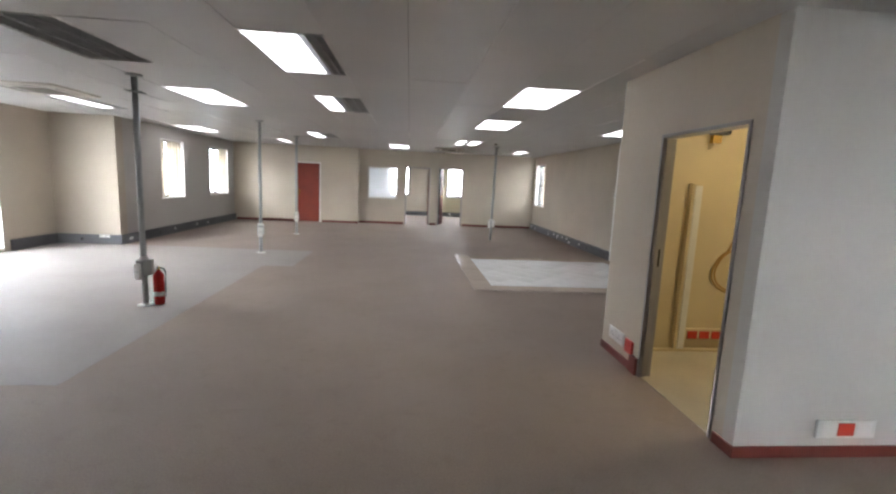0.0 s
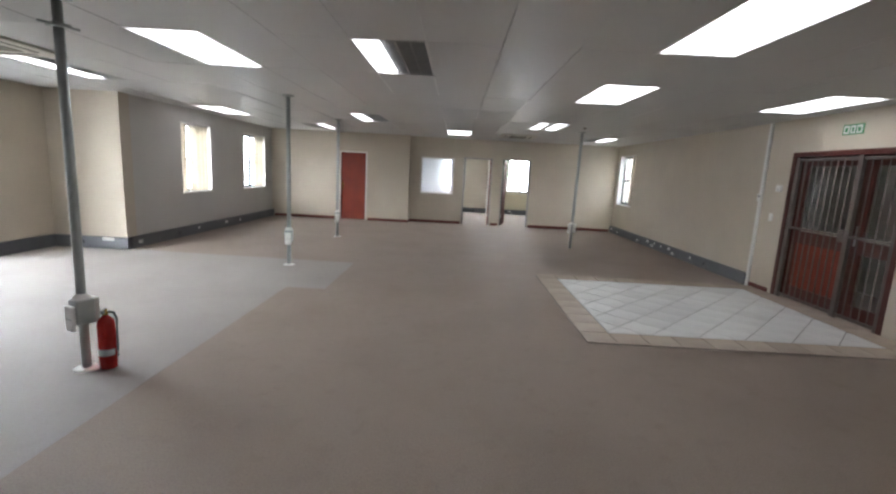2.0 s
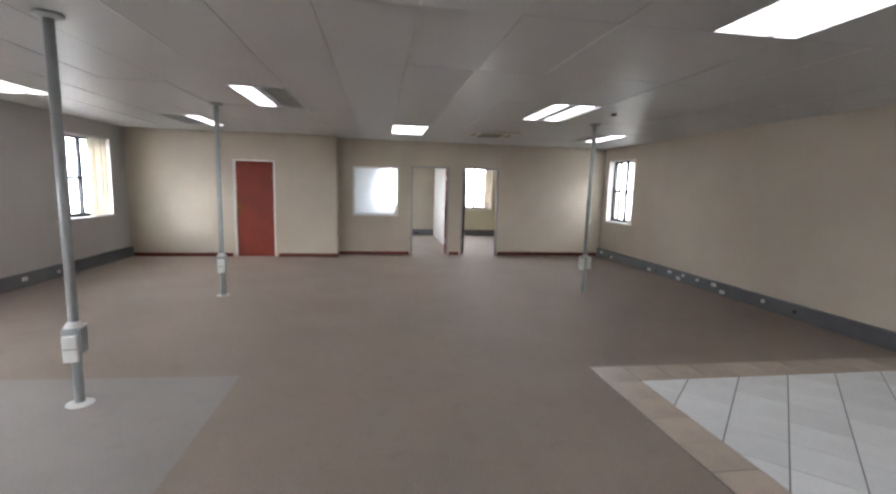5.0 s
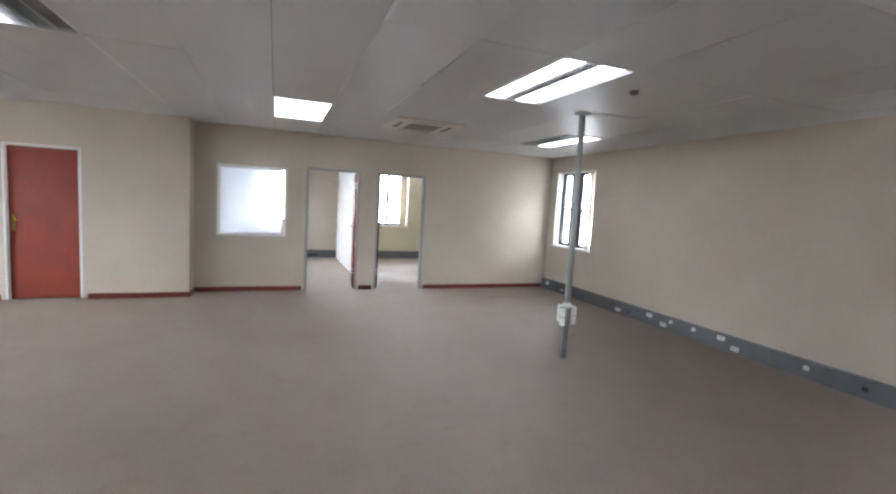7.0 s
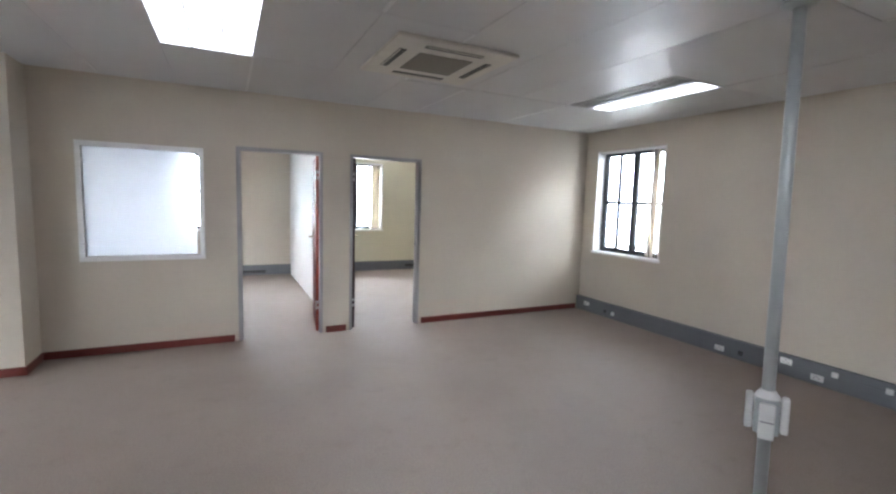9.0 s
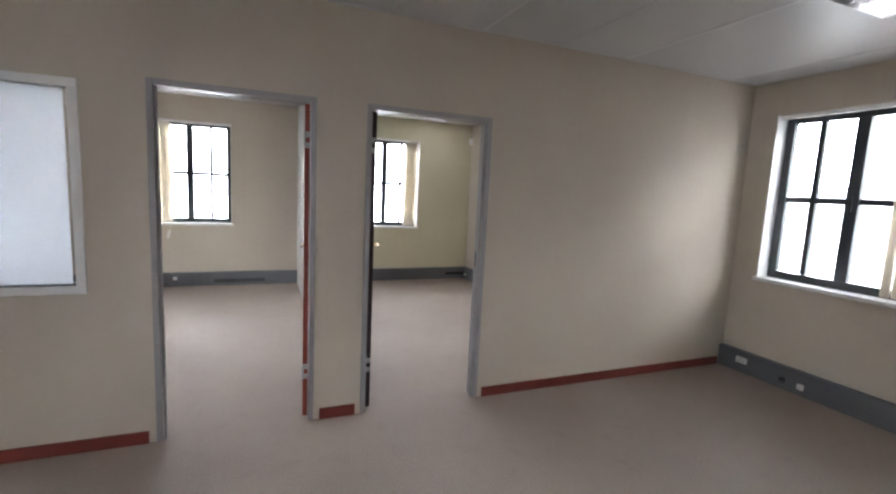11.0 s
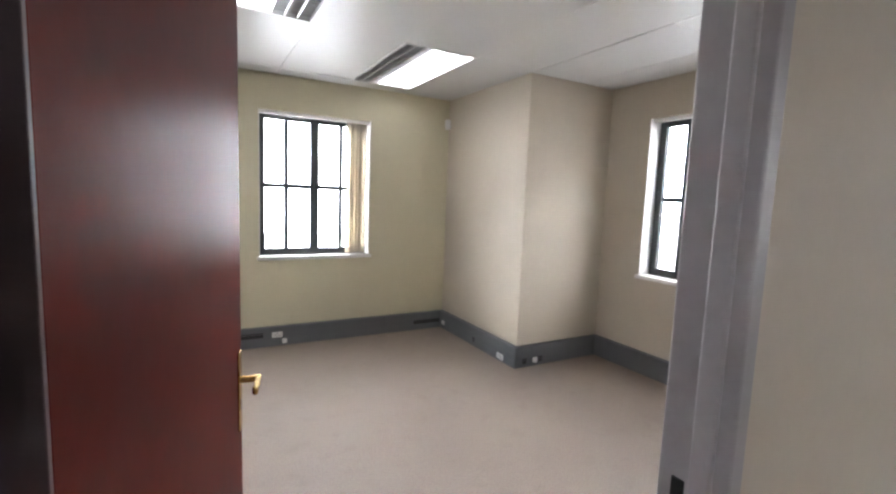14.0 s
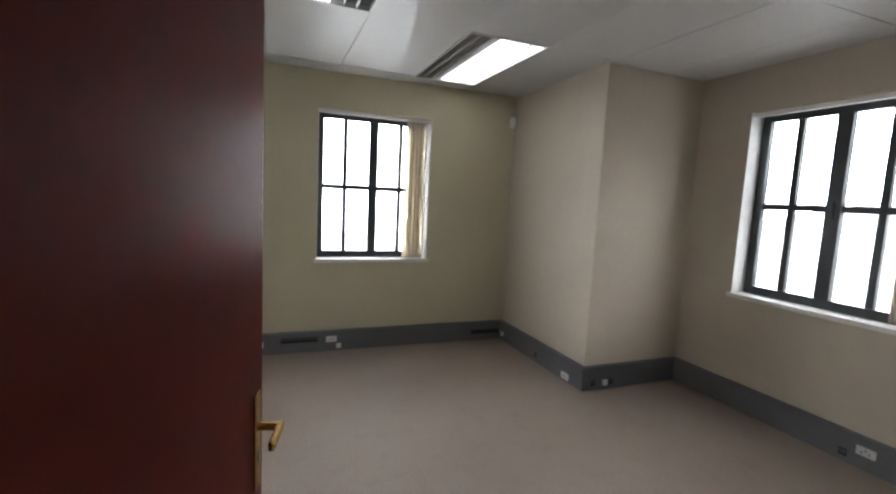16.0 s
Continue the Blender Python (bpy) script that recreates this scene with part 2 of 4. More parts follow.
structure("floor_carpet_patch", flat([(XA, 3.6), (-2.0, 3.6), (-2.0, 8.33), (-1.49, 8.33), (-1.49, 10.05), (XL, 10.19), (XA, 10.19)], 0.0, 0.002),
          CARPET_PALE, "paler carpet where a partitioned room once stood", "carpet")

# walls
LW = [(11.88, 13.0, WZ0, WZ1), (14.6, 15.95, WZ0, WZ1)]
RW = [(15.47, 16.605, WZ0, WZ1)]
W4, W5, W6 = (-0.555, 0.525), (2.263, 3.386), (18.155, 19.295)   # office windows
IX0, IX1, IZ0, IZ1 = -0.91, 0.035, 0.95, 1.98                       # inner window
AW = [(6.50, 8.95, 0.06, 2.40)]
wall("wall_left", "y", XL - 0.25, XL, YA + 0.25, YD, 0, HW, LW, WALL_GREY, "beige plaster wall with two steel windows")
wall("wall_alcove_end", "x", YA, YA + 0.25, XA - 0.25, XL, 0, HW, [], WALL, "beige plaster return wall of the alcove")
wall("wall_alcove", "y", XA - 0.25, XA, YB, YA, 0, HW, AW, WALL, "beige plaster wall with tall steel windows")
wall("wall_red_door", "x", YD, YD + 0.12, XL - 0.25, JX, 0, HW, [(-3.39, -2.57, 0, DH)], WALL, "beige plaster wall round a red door")
wall("wall_jog", "y", JX - 0.1, JX, YD + 0.12, YF + 0.1, 0, HW, [], WALL, "short return of the partition wall")
wall("wall_far", "x", YF, YF + 0.1, JX, XR + 0.25, 0, HW, [(IX0, IX1, IZ0, IZ1), (*D1, 0, DH), (*D2, 0, DH)], WALL, "beige partition with two doorways and an inner window")
wall("wall_right", "y", XR, XR + 0.25, BY1, YF, 0, HW, RW + [(GY0, GY1, 0, GZ)], WALL, "beige plaster wall with entrance and window")
BW = [(3.4, 4.3, 0.9, 2.33)]
wall("wall_behind", "x", YB - 0.2, YB, XA - 0.25, XR + 0.25, 0, HW, BW, WALL, "plain beige wall behind")
wall("wall_right_rear", "y", XR, XR + 0.25, YB, BY1, 0, HW, [], WALL, "plain beige wall")
wall("wall_block_front", "y", BX, BX + 0.1, BY0 + 0.1, BY1, 0, HW, [(2.87, 3.84, 0, DH)], WALL, "beige partition of the equipment room with open doorway")
wall("wall_block_side", "x", BY0, BY0 + 0.1, BX, XR, 0, HW, [], WALL_GREY, "pale side partition of the equipment room")
wall("wall_block_end", "x", BY1 - 0.1, BY1, BX + 0.1, XR, 0, HW, [], CREAM, "cream painted end wall of the equipment room")
wall("wall_office_back", "x", YO, YO + 0.25, XW - 0.2, XP + 0.05, 0, HW, [(*W4, WZ0, WZ1)], WALL, "beige office wall with a steel window")
wall("wall_office_back_yellow", "x", YO, YO + 0.25, XP + 0.05, XO + 0.25, 0, HW, [(*W5, WZ0, WZ1)], WALL_LAMP_TINT, "beige office wall, yellow lamp tint in its colour, with a steel window")
wall("wall_office_right", "y", XO, XO + 0.25, YF + 0.1, YO, 0, HW, [(*W6, WZ0, WZ1)], WALL, "beige office wall with a steel window")
wall("wall_office_left", "y", XW - 0.2, XW, YD + 0.12, YO, 0, HW, [(18.6, 19.9, WZ0, WZ1)], WALL, "beige office wall")
wall("wall_office_partition", "y", XP, XP + 0.09, YF + 0.1, YO, 0, HW, [], WALL_GREY, "pale partition between two offices")
# unseen box added behind the red door, keeps daylight from leaking under it
wall("wall_store_back", "x", YD + 0.5, YD + 0.6, -3.8, XW - 0.2, 0, HW, [], WALL, "unseen plain wall added to block daylight behind the red door")
wall("wall_store_side", "y", -3.8, -3.7, YD + 0.12, YD + 0.5, 0, HW, [], WALL, "unseen plain wall added to block daylight behind the red door")
structure("ceiling_store", bx(-3.8, YD + 0.12, HW, XW - 0.2, YD + 0.6, HW + 0.1), CEIL, "unseen plain lid added to block daylight behind the red door", "ceiling")
structure("wall_column", bx(4.335, 19.76, 0, XO, YO, HW), WALL, "boxed-out corner column, beige plaster", "column")
structure("floor_vinyl", bx(BX + 0.02, 2.78, 0, XR, BY1 - 0.1, 0.006), VINYL, "cream vinyl floor of the equipment room", "floor")

# ceiling: boards, a dark shade sheet behind the seams, and tees in one mesh
GX0, GXS, GY00, GYS = -2.6, 0.617, 3.8, 1.3


SHIFTS = {}          # columns that were laid off the grid


def gx(k):
    return GX0 + GXS * k + SHIFTS.get(k, 0.0)


def gy(j):
    return GY00 + GYS * j


def ceiling(name, x0, x1, y0, y1, z, holes):
    """A lay-in ceiling: slightly uneven boards between seams, left open where lamps sit."""
    bm = bmesh.new()
    rng = random.Random(7)
    k0, k1 = math.floor((x0 - GX0) / GXS), math.ceil((x1 - GX0) / GXS)
    j0, j1 = math.floor((y0 - GY00) / GYS), math.ceil((y1 - GY00) / GYS)
    for k in range(k0, k1):
        for j in range(j0, j1):
            if (k, j) in holes:
                continue
            a, b = max(gx(k) + 0.0025, x0 + 0.009), min(gx(k + 1) - 0.0025, x1 - 0.009)
            c, d = max(gy(j) + 0.0025, y0 + 0.009), min(gy(j + 1) - 0.0025, y1 - 0.009)
            if b - a < 0.02 or d - c < 0.02:
                continue
            s = rng.choice((0, 0, 0, 0.0015, 0.003, 0.005))
            bm_box(bm, a, c, z + s, b, d, z + 0.03)
    n_board = len(bm.faces)
    bm_box(bm, x0 - 0.1, y0 - 0.1, z + 0.2, x1 + 0.1, y1 + 0.1, z + 0.3)
    n_slab = len(bm.faces)
    # dark sheet above each board paints the shade inside the open joints
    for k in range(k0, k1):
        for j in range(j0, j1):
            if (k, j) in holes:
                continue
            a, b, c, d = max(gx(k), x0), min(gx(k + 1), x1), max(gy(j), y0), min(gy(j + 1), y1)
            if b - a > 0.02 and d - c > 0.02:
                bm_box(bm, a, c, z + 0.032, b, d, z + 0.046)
    n_seam = len(bm.faces)
    for k in range(k0, k1 + 1):
        for j in range(j0, j1):
            if rng.random() < 0.16 and x0 < gx(k) < x1 and gy(j) > y0 and gy(j + 1) < y1:
                bm_box(bm, gx(k) - 0.011, gy(j) + 0.02, z - 0.004, gx(k) + 0.011, gy(j + 1) - 0.02, z + 0.001)
    me = bpy.data.meshes.new(name)
    bm.faces.ensure_lookup_table()
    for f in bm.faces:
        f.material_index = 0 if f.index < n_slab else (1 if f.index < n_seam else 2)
    bm.normal_update()
    bm.to_mesh(me)
    bm.free()
    for m in (CEIL, SEAM_SHADE, TEE):
        me.materials.append(m)
    return tagged(new(name, me), "white lay-in ceiling boards with thin seams and metal tees", "ceiling", kind="structure")


HALL_LAMPS = {  # column, row: lit strips as fractions of the width
    (0, 0): (), (3, 0): ((0.0, 0.66),), (0, 2): ((0.0, 1.0),), (3, 2): ((0.0, 0.36),), (7, 1): ((0.0, 1.0),), (7, 3): ((0.0, 1.0),),
    (11, 3): ((0.0, 1.0),), (-4, 3): ((0.12, 0.5),), (-4, 6): ((0.05, 0.42), (0.58, 0.95)), (-4, 1): ((0.0, 1.0),), (1, 6): ((0.0, 0.36),),
    (-2, 8): ((0.62, 1.0),), (4, 8): ((0.0, 1.0),), (7, 6): ((0.02, 0.34), (0.58, 0.92)), (10, 8): ((0.62, 0.98),)}
ceiling("ceiling_hall", XA, XR + 0.0, YB, YF, H, set(HALL_LAMPS))
GX0, GY00 = 3.10 - 0.617 * 3, 19.69
SHIFTS = {-2: -0.13, -1: -0.13, 1: -0.06, 2: -0.06}
OFFICE_LAMPS = {(3, 0): ((0.42, 1.0),), (1, -1): ((0.0, 0.60),), (-2, 0): ()}
ceiling("ceiling_offices", XW, XO, YD + 0.12, YO, H + 0.045, set(OFFICE_LAMPS))


def ceiling_light(x0, y0, w, d, z, strips, label):
    """A recessed fluorescent fitting: frame, tray, lit diffusers and aluminium louvres on the dark part."""
    ob = thing("ceiling_light", label, "ceiling light", "recessed office ceiling lights", pose(x0, y0, z))
    fr = bmesh.new()
    for a in ((0, 0, w, 0.012), (0, d - 0.012, w, d), (0, 0.012, 0.012, d - 0.012), (w - 0.012, 0.012, w, d - 0.012)):
        bm_box(fr, a[0], a[1], -0.004, a[2], a[3], 0.05)
    part("frame", fr, TEE, ob)
    part("tray", bx(0.012, 0.012, 0.05, w - 0.012, d - 0.012, 0.06), TRAY, ob, "grey steel tray")
    inner = w - 0.024
    edges = [0.0]
    for a, b in strips:
        part("diffuser", bx(0.014 + a * inner, 0.014, 0.006, 0.010 + b * inner, d - 0.014, 0.016), LIT, ob, "glowing white diffuser")
        if b - a > 0.5:
            fins = bmesh.new()
            for i in (1, 2):
                u = 0.012 + (a + (b - a) * i / 3) * inner
                bm_box(fins, u - 0.006, 0.016, -0.002, u + 0.006, d - 0.016, 0.006)
            part("fin", fins, LOUVRE, ob, "thin aluminium dividing fins")
        edges += [a, b]
    edges.append(1.0)
    for a, b in zip(edges[::2], edges[1::2]):
        if b - a < 0.1:
            continue
        lv = bmesh.new()
        for i in range(1, 3):
            u = 0.012 + (a + (b - a) * i / 3) * inner
            bm_box(lv, u - 0.004, 0.014, 0.004, u + 0.004, d - 0.014, 0.04)
        for i in range(1, 24):
            v = d * i / 24
            bm_box(lv, 0.014 + a * inner, v - 0.0015, 0.008, 0.010 + b * inner, v + 0.0015, 0.04)
        part("louvre", lv, LOUVRE, ob, "dull aluminium louvre over a dark tube")
    return ob


for (k, j), strips in HALL_LAMPS.items():
    state = "unlit" if not strips else ("lit" if strips == ((0.0, 1.0),) else "partly lit")
    ceiling_light(-2.6 + GXS * k, 3.8 + GYS * j, GXS, GYS, H, strips, state + " recessed fluorescent fitting in the white ceiling")
for (k, j), strips in OFFICE_LAMPS.items():
    ceiling_light(gx(k), gy(j), GXS, GYS, H + 0.045, strips, ("partly lit" if strips else "unlit") + " recessed fluorescent fitting in the office ceiling")


# ---- skirtings and power trunking ----
def run(name, axis, at, side, u0, u1, h, depth, mat, label, category):
    """A board along a wall face at 'at', standing out to 'side'."""
    bm = bx(u0, at, 0, u1, at + side * depth, h, 0.004) if axis == "x" else bx(at, u0, 0, at + side * depth, u1, h, 0.004)
    return structure(name, bm, mat, label, category)


RS, RD = 0.075, 0.016
for axis, at, side, u0, u1 in (("x", YF, -1, JX + 0.016, D1[0] - 0.05), ("x", YF, -1, D1[1] + 0.05, D2[0] - 0.05), ("x", YF, -1, D2[1] + 0.05, XR - 0.07),
                               ("y", JX, 1, YD - 0.016, YF), ("x", YD, -1, XL + 0.07, -3.45), ("x", YD, -1, -2.51, JX),
                               ("y", XR, -1, GY1 + 0.07, 9.98), ("y", XR, -1, 6.4, GY0 - 0.5), ("y", BX, -1, 3.9, BY1), ("y", BX, -1, BY0, 2.84),
                               ("x", BY0, -1, BX - 0.016, XR)):
    run("baseboard", axis, at, side, u0, u1, RS, RD, SKIRT, "low dark red painted skirting board", "skirting board")
TH = 0.2


def trunking(axis, at, side, u0, u1, sockets, label="grey power trunking along the foot of the wall"):
    """Grey three-compartment trunking with sockets at (place, height, kind)."""
    ob = run("trim_trunking", axis, at, side, u0, u1, TH, 0.055, TRUNK, label, "power trunking")

    def face(bm, u, z, w, h, d, off=0.0):
        p0, p1 = at + side * (0.055 + off), at + side * (0.055 + off + d)
        if axis == "x":
            return bm_box(bm, u - w / 2, p0, z - h / 2, u + w / 2, p1, z + h / 2, 0.002)
        return bm_box(bm, p0, u - w / 2, z - h / 2, p1, u + w / 2, z + h / 2, 0.002)

    lip = bmesh.new()
    for z in (0.066, 0.136):
        face(lip, (u0 + u1) / 2, z, u1 - u0 - 0.02, 0.006, 0.004)
    part("lip", lip, TRUNK, ob)
    for u, z, kind in sockets:
        if kind == "white":
            s = part("socket", face(bmesh.new(), u, z, 0.10, 0.055, 0.012), PLASTIC, ob, "white power socket")
            hole = bmesh.new()
            for q in (-0.02, 0.0, 0.02):
                face(hole, u + q, z + (0.01 if q == 0 else -0.006), 0.009, 0.009, 0.002, 0.012)
            part("socket_hole", hole, BLACK, s)
        elif kind == "small":
            part("socket", face(bmesh.new(), u, z, 0.045, 0.045, 0.02), PLASTIC, ob, "small white data outlet")
        elif kind == "gap":
            part("opening", face(bmesh.new(), u, z, 0.34, 0.05, 0.002), BLACK, ob, "open slot where a cover is missing")
        else:
            part("opening", face(bmesh.new(), u, z, 0.05, 0.05, 0.002), BLACK, ob, "black empty outlet opening")
    return ob


trunking("y", XR, -1, 10.04, YF - 0.005, [(16.6, .12, "white"), (16.24, .08, "black"), (16.09, .08, "small"), (14.57, .07, "white"), (14.35, .076, "black"),
                                          (13.92, .14, "white"), (13.66, .07, "white"), (13.53, .143, "small"), (13.16, .14, "small"), (12.77, .143, "white"), (12.58, .065, "white"),
                                          (11.8, .12, "small"), (11.3, .1, "black")])
trunking("y", XL, 1, YA + 0.06, YD, [(13.5, .12, "white"), (11.6, .09, "black"), (14.2, .1, "small"), (12.3, .12, "small"), (10.45, .1, "white")])
trunking("x", YA, -1, XA + 0.055, XL + 0.055, [(-5.8, .17, "white"), (-5.7, .17, "white"), (-6.2, .1, "black")])
trunking("y", XA, 1, 9.08, YA, [])
trunking("x", YO, -1, XP + 0.09, 4.34 - 0.055, [(2.12, .125, "gap"), (2.42, .12, "white"), (2.49, .05, "small"), (4.1, .09, "gap"), (1.75, .1, "white")])
trunking("y", 4.34, -1, 19.77 - 0.055, YO, [(21.1, .08, "small"), (20.43, .07, "black"), (19.94, .05, "white")])
trunking("x", 19.77, -1, 4.34, XO - 0.055, [(4.40, .06, "black"), (4.52, .06, "small"), (4.59, .06, "black")])
trunking("y", XO, -1, YF + 0.15, 19.77 - 0.0, [(18.26, .12, "white"), (18.38, .06, "black"), (18.02, .05, "black")])
trunking("x", YO, -1, XW, XP, [(-0.96, .06, "small"), (-0.79, .06, "white"), (-0.49, .07, "black"), (-0.21, .12, "small"), (0.45, .07, "gap"), (0.80, .07, "gap")])


# ---- windows ----
def window(number, axis, at, side, u0, u1, z0, z1, columns, rows_, thick, sill=True, label="dark steel window with clear panes"):
    """A steel window set into a wall whose room face is at 'at'; side points into the room. columns: fractions of mullions, thick ones marked."""
    ob = thing("window_%d" % number, label, "window", kind="structure", at=Matrix())
    inset = at - side * 0.17

    def b(bm, ua, za, ub, zb, d0, d1, bev=0.0):
        p0, p1 = inset + side * d0, inset + side * d1
        if axis == "x":
            return bm_box(bm, ua, p0, za, ub, p1, zb, bev)
        return bm_box(bm, p0, ua, za, p1, ub, zb, bev)

    f = 0.07
    fr = bmesh.new()
    b(fr, u0, z0, u0 + f, z1, -0.02, 0.035, 0.004)
    b(fr, u1 - f, z0, u1, z1, -0.02, 0.035, 0.004)
    b(fr, u0 + f, z0, u1 - f, z0 + f, -0.02, 0.035, 0.004)
    b(fr, u0 + f, z1 - f, u1 - f, z1, -0.02, 0.035, 0.004)
    part("window_frame", fr, STEELFRAME, ob)
    for c, w in columns:
        u = u0 + c * (u1 - u0)
        part("mullion", b(bmesh.new(), u - w / 2, z0 + f, u + w / 2, z1 - f, -0.015, 0.03 if w < 0.05 else 0.04, 0.003), STEELFRAME, ob)
        if w > 0.07 and rows_:
            z = z0 + rows_[0] * (z1 - z0)
            part("latch", b(bmesh.new(), u - 0.011, z - 0.075, u + 0.011, z + 0.045, 0.04, 0.058, 0.004), STEELFRAME, ob, "dark steel window latch")
    for r in rows_:
        z = z0 + r * (z1 - z0)
        part("transom", b(bmesh.new(), u0 + f, z - 0.025, u1 - f, z + 0.025, -0.012, 0.027, 0.003), STEELFRAME, ob)
    us = [u0 + f * 0.5] + [u0 + c * (u1 - u0) for c, w in columns] + [u1 - f * 0.5]
    zs = [z0 + f * 0.5] + [z0 + r * (z1 - z0) for r in rows_] + [z1 - f * 0.5]
    for a, c in zip(us, us[1:]):
        for p, q in zip(zs, zs[1:]):
            pane = part("pane", b(bmesh.new(), a, p, c, q, 0.002, 0.006), PANE, ob, "clear window pane")
            pane.visible_shadow = False
    if sill:
        sb = bmesh.new()
        p0, p1 = at - side * 0.13, at + side * 0.03
        if axis == "x":
            bm_box(sb, u0 - 0.02, p0, z0 - 0.03, u1 + 0.02, p1, z0 + 0.004, 0.004)
        else:
            bm_box(sb, p0, u0 - 0.02, z0 - 0.03, p1, u1 + 0.02, z0 + 0.004, 0.004)
        part("window_sill", sb, SILL, ob, "white painted sill")
    lin = bmesh.new()
    for a, c in ((u0 - 0.001, u0 + 0.006), (u1 - 0.006, u1 + 0.001)):
        p0, p1 = at - side * 0.135, at + side * 0.003
        if axis == "x":
            bm_box(lin, a, p0, z0, c, p1, z1)
        else:
            bm_box(lin, p0, a, z0, p1, c, z1)
    part("reveal_lining", lin, SILL, ob, "white painted reveal")
    return ob


THREE = ((0.247, 0.044), (0.498, 0.09), (0.748, 0.044))
window(1, "y", XL, 1, 11.88, 13.0, WZ0, WZ1, ((0.30, 0.06), (0.66, 0.046)), (0.48,), 0.25)
window(2, "y", XL, 1, 14.6, 15.95, WZ0, WZ1, THREE, (0.48,), 0.25)
window(3, "y", XR, -1, 15.47, 16.605, WZ0, WZ1, THREE, (0.495,), 0.25)
window(4, "x", YO, -1, *W4, WZ0, WZ1, THREE, (0.495,), 0.25)
window(5, "x", YO, -1, *W5, WZ0, WZ1, THREE, (0.495,), 0.25)
# unseen side window, added to brighten the first office
window(12, "y", XW, 1, 18.6, 19.9, WZ0, WZ1, THREE, (0.48,), 0.2)
window(6, "y", XO, -1, *W6, WZ0, WZ1, ((0.26, 0.046), (0.502, 0.095), (0.75, 0.046)), (0.495,), 0.25)
TALL = ((0.13, 0.03), (0.29, 0.08), (0.45, 0.03), (0.62, 0.08), (0.79, 0.03))
for i, (a, b, c, d) in enumerate(BW):
    window(10 + i, "x", YB, 1, a, b, c, d, ((0.25, 0.03), (0.5, 0.08), (0.75, 0.03)), (0.48,), 0.2)
window(7, "y", XA, 1, 6.50, 8.95, 0.06, 2.40, TALL, (0.36, 0.68), 0.25, sill=False, label="tall dark steel window almost to the floor")


# ---- vertical blinds ----
def vertical_blind(axis, at, side, u0, u1, slats, z0, z1, label, seed=1):
    """A vertical blind: headrail over the whole window and turned fabric slats at the given places."""
    ob = thing("vertical_blind", label, "blind", "vertical blinds at the windows", Matrix())
    rng = random.Random(seed)
    p = at - side * 0.05
    rail = bmesh.new()
    if axis == "x":
        bm_box(rail, u0, p - 0.02, z1 - 0.035, u1, p + 0.02, z1 - 0.002, 0.004)
    else:
        bm_box(rail, p - 0.02, u0, z1 - 0.035, p + 0.02, u1, z1 - 0.002, 0.004)
    part("headrail", rail, SILL, ob, "white aluminium headrail")
    for u, turn in slats:
        bm = bmesh.new()
        rows_ = 7
        a = radians(turn + rng.uniform(-8, 8))
        lean = rng.uniform(-0.012, 0.012)
        verts = []
        for i in range(rows_ + 1):
            z = z1 - 0.035 + (z0 + 0.02 - z1 + 0.035) * i / rows_
            line = []
            for q in (-0.045, -0.015, 0.015, 0.045):
                bow = 0.006 * (1 - (q / 0.045) ** 2)
                du, dv = q * math.cos(a) - bow * math.sin(a), q * math.sin(a) + bow * math.cos(a)
                uu, vv = u + du + lean * i / rows_, p + dv
                line.append(bm.verts.new((uu, vv, z) if axis == "x" else (vv, uu, z)))
            verts.append(line)
        for r0, r1 in zip(verts, verts[1:]):
            for i in range(3):
                bm.faces.new((r0[i], r0[i + 1], r1[i + 1], r1[i]))
        bmesh.ops.solidify(bm, geom=bm.faces[:], thickness=0.0015)
        part("slat", bm, BLIND, ob, smooth=True)
    return ob


vertical_blind("y", XL, 1, 11.88, 13.0, [(11.93 + 0.083 * i, (35, 60, 20, 75)[i % 4]) for i in range(3)] + [(12.27 + 0.078 * i, (10, 25, 5, 40)[i % 4]) for i in range(9)],
               WZ0, WZ1, "cream fabric vertical blind mostly drawn across the window", 3)
vertical_blind("y", XL, 1, 14.6, 15.95, [(15.42 + 0.07 * i, (70, 50, 80)[i % 3]) for i in range(7)], WZ0, WZ1, "cream fabric vertical blind pushed to one side", 4)
vertical_blind("y", XR, -1, 15.47, 16.605, [(15.52 + 0.04 * i, (35, 50, 30)[i % 3]) for i in range(6)], WZ0, WZ1, "cream fabric vertical blind bunched at one side", 5)
vertical_blind("x", YO, -1, *W4, [(-0.44 + 0.04 * i, (35, 60, 25, 40)[i % 4]) for i in range(5)], WZ0, WZ1, "cream fabric vertical blind bunched at one side", 6)
vertical_blind("x", YO, -1, *W5, [(3.175 + 0.035 * i, (25, 35, 20)[i % 3]) for i in range(5)], WZ0, WZ1, "cream fabric vertical blind stacked beside clear panes", 7)
vertical_blind("y", XO, -1, *W6, [(18.195 + 0.03 * i, (28, 40, 22)[i % 3]) for i in range(4)], WZ0, WZ1, "cream fabric vertical blind stacked near the window edge", 8)

# ---- inner window with frosted film ----
iw = thing("window_inner", "inner office window with frosted film and white frame", "window", kind="structure", at=Matrix())
X0, X1, Z0, Z1 = IX0, IX1, IZ0, IZ1
for a in ((X0 - 0.045, Z0 - 0.045, X1 + 0.045, Z0), (X0 - 0.045, Z1, X1 + 0.045, Z1 + 0.045), (X0 - 0.045, Z0, X0, Z1), (X1, Z0, X1 + 0.045, Z1)):
    part("window_frame", bx(a[0], YF - 0.014, a[1], a[2], YF + 0.112, a[3], 0.004), SILL, iw, "white painted frame")
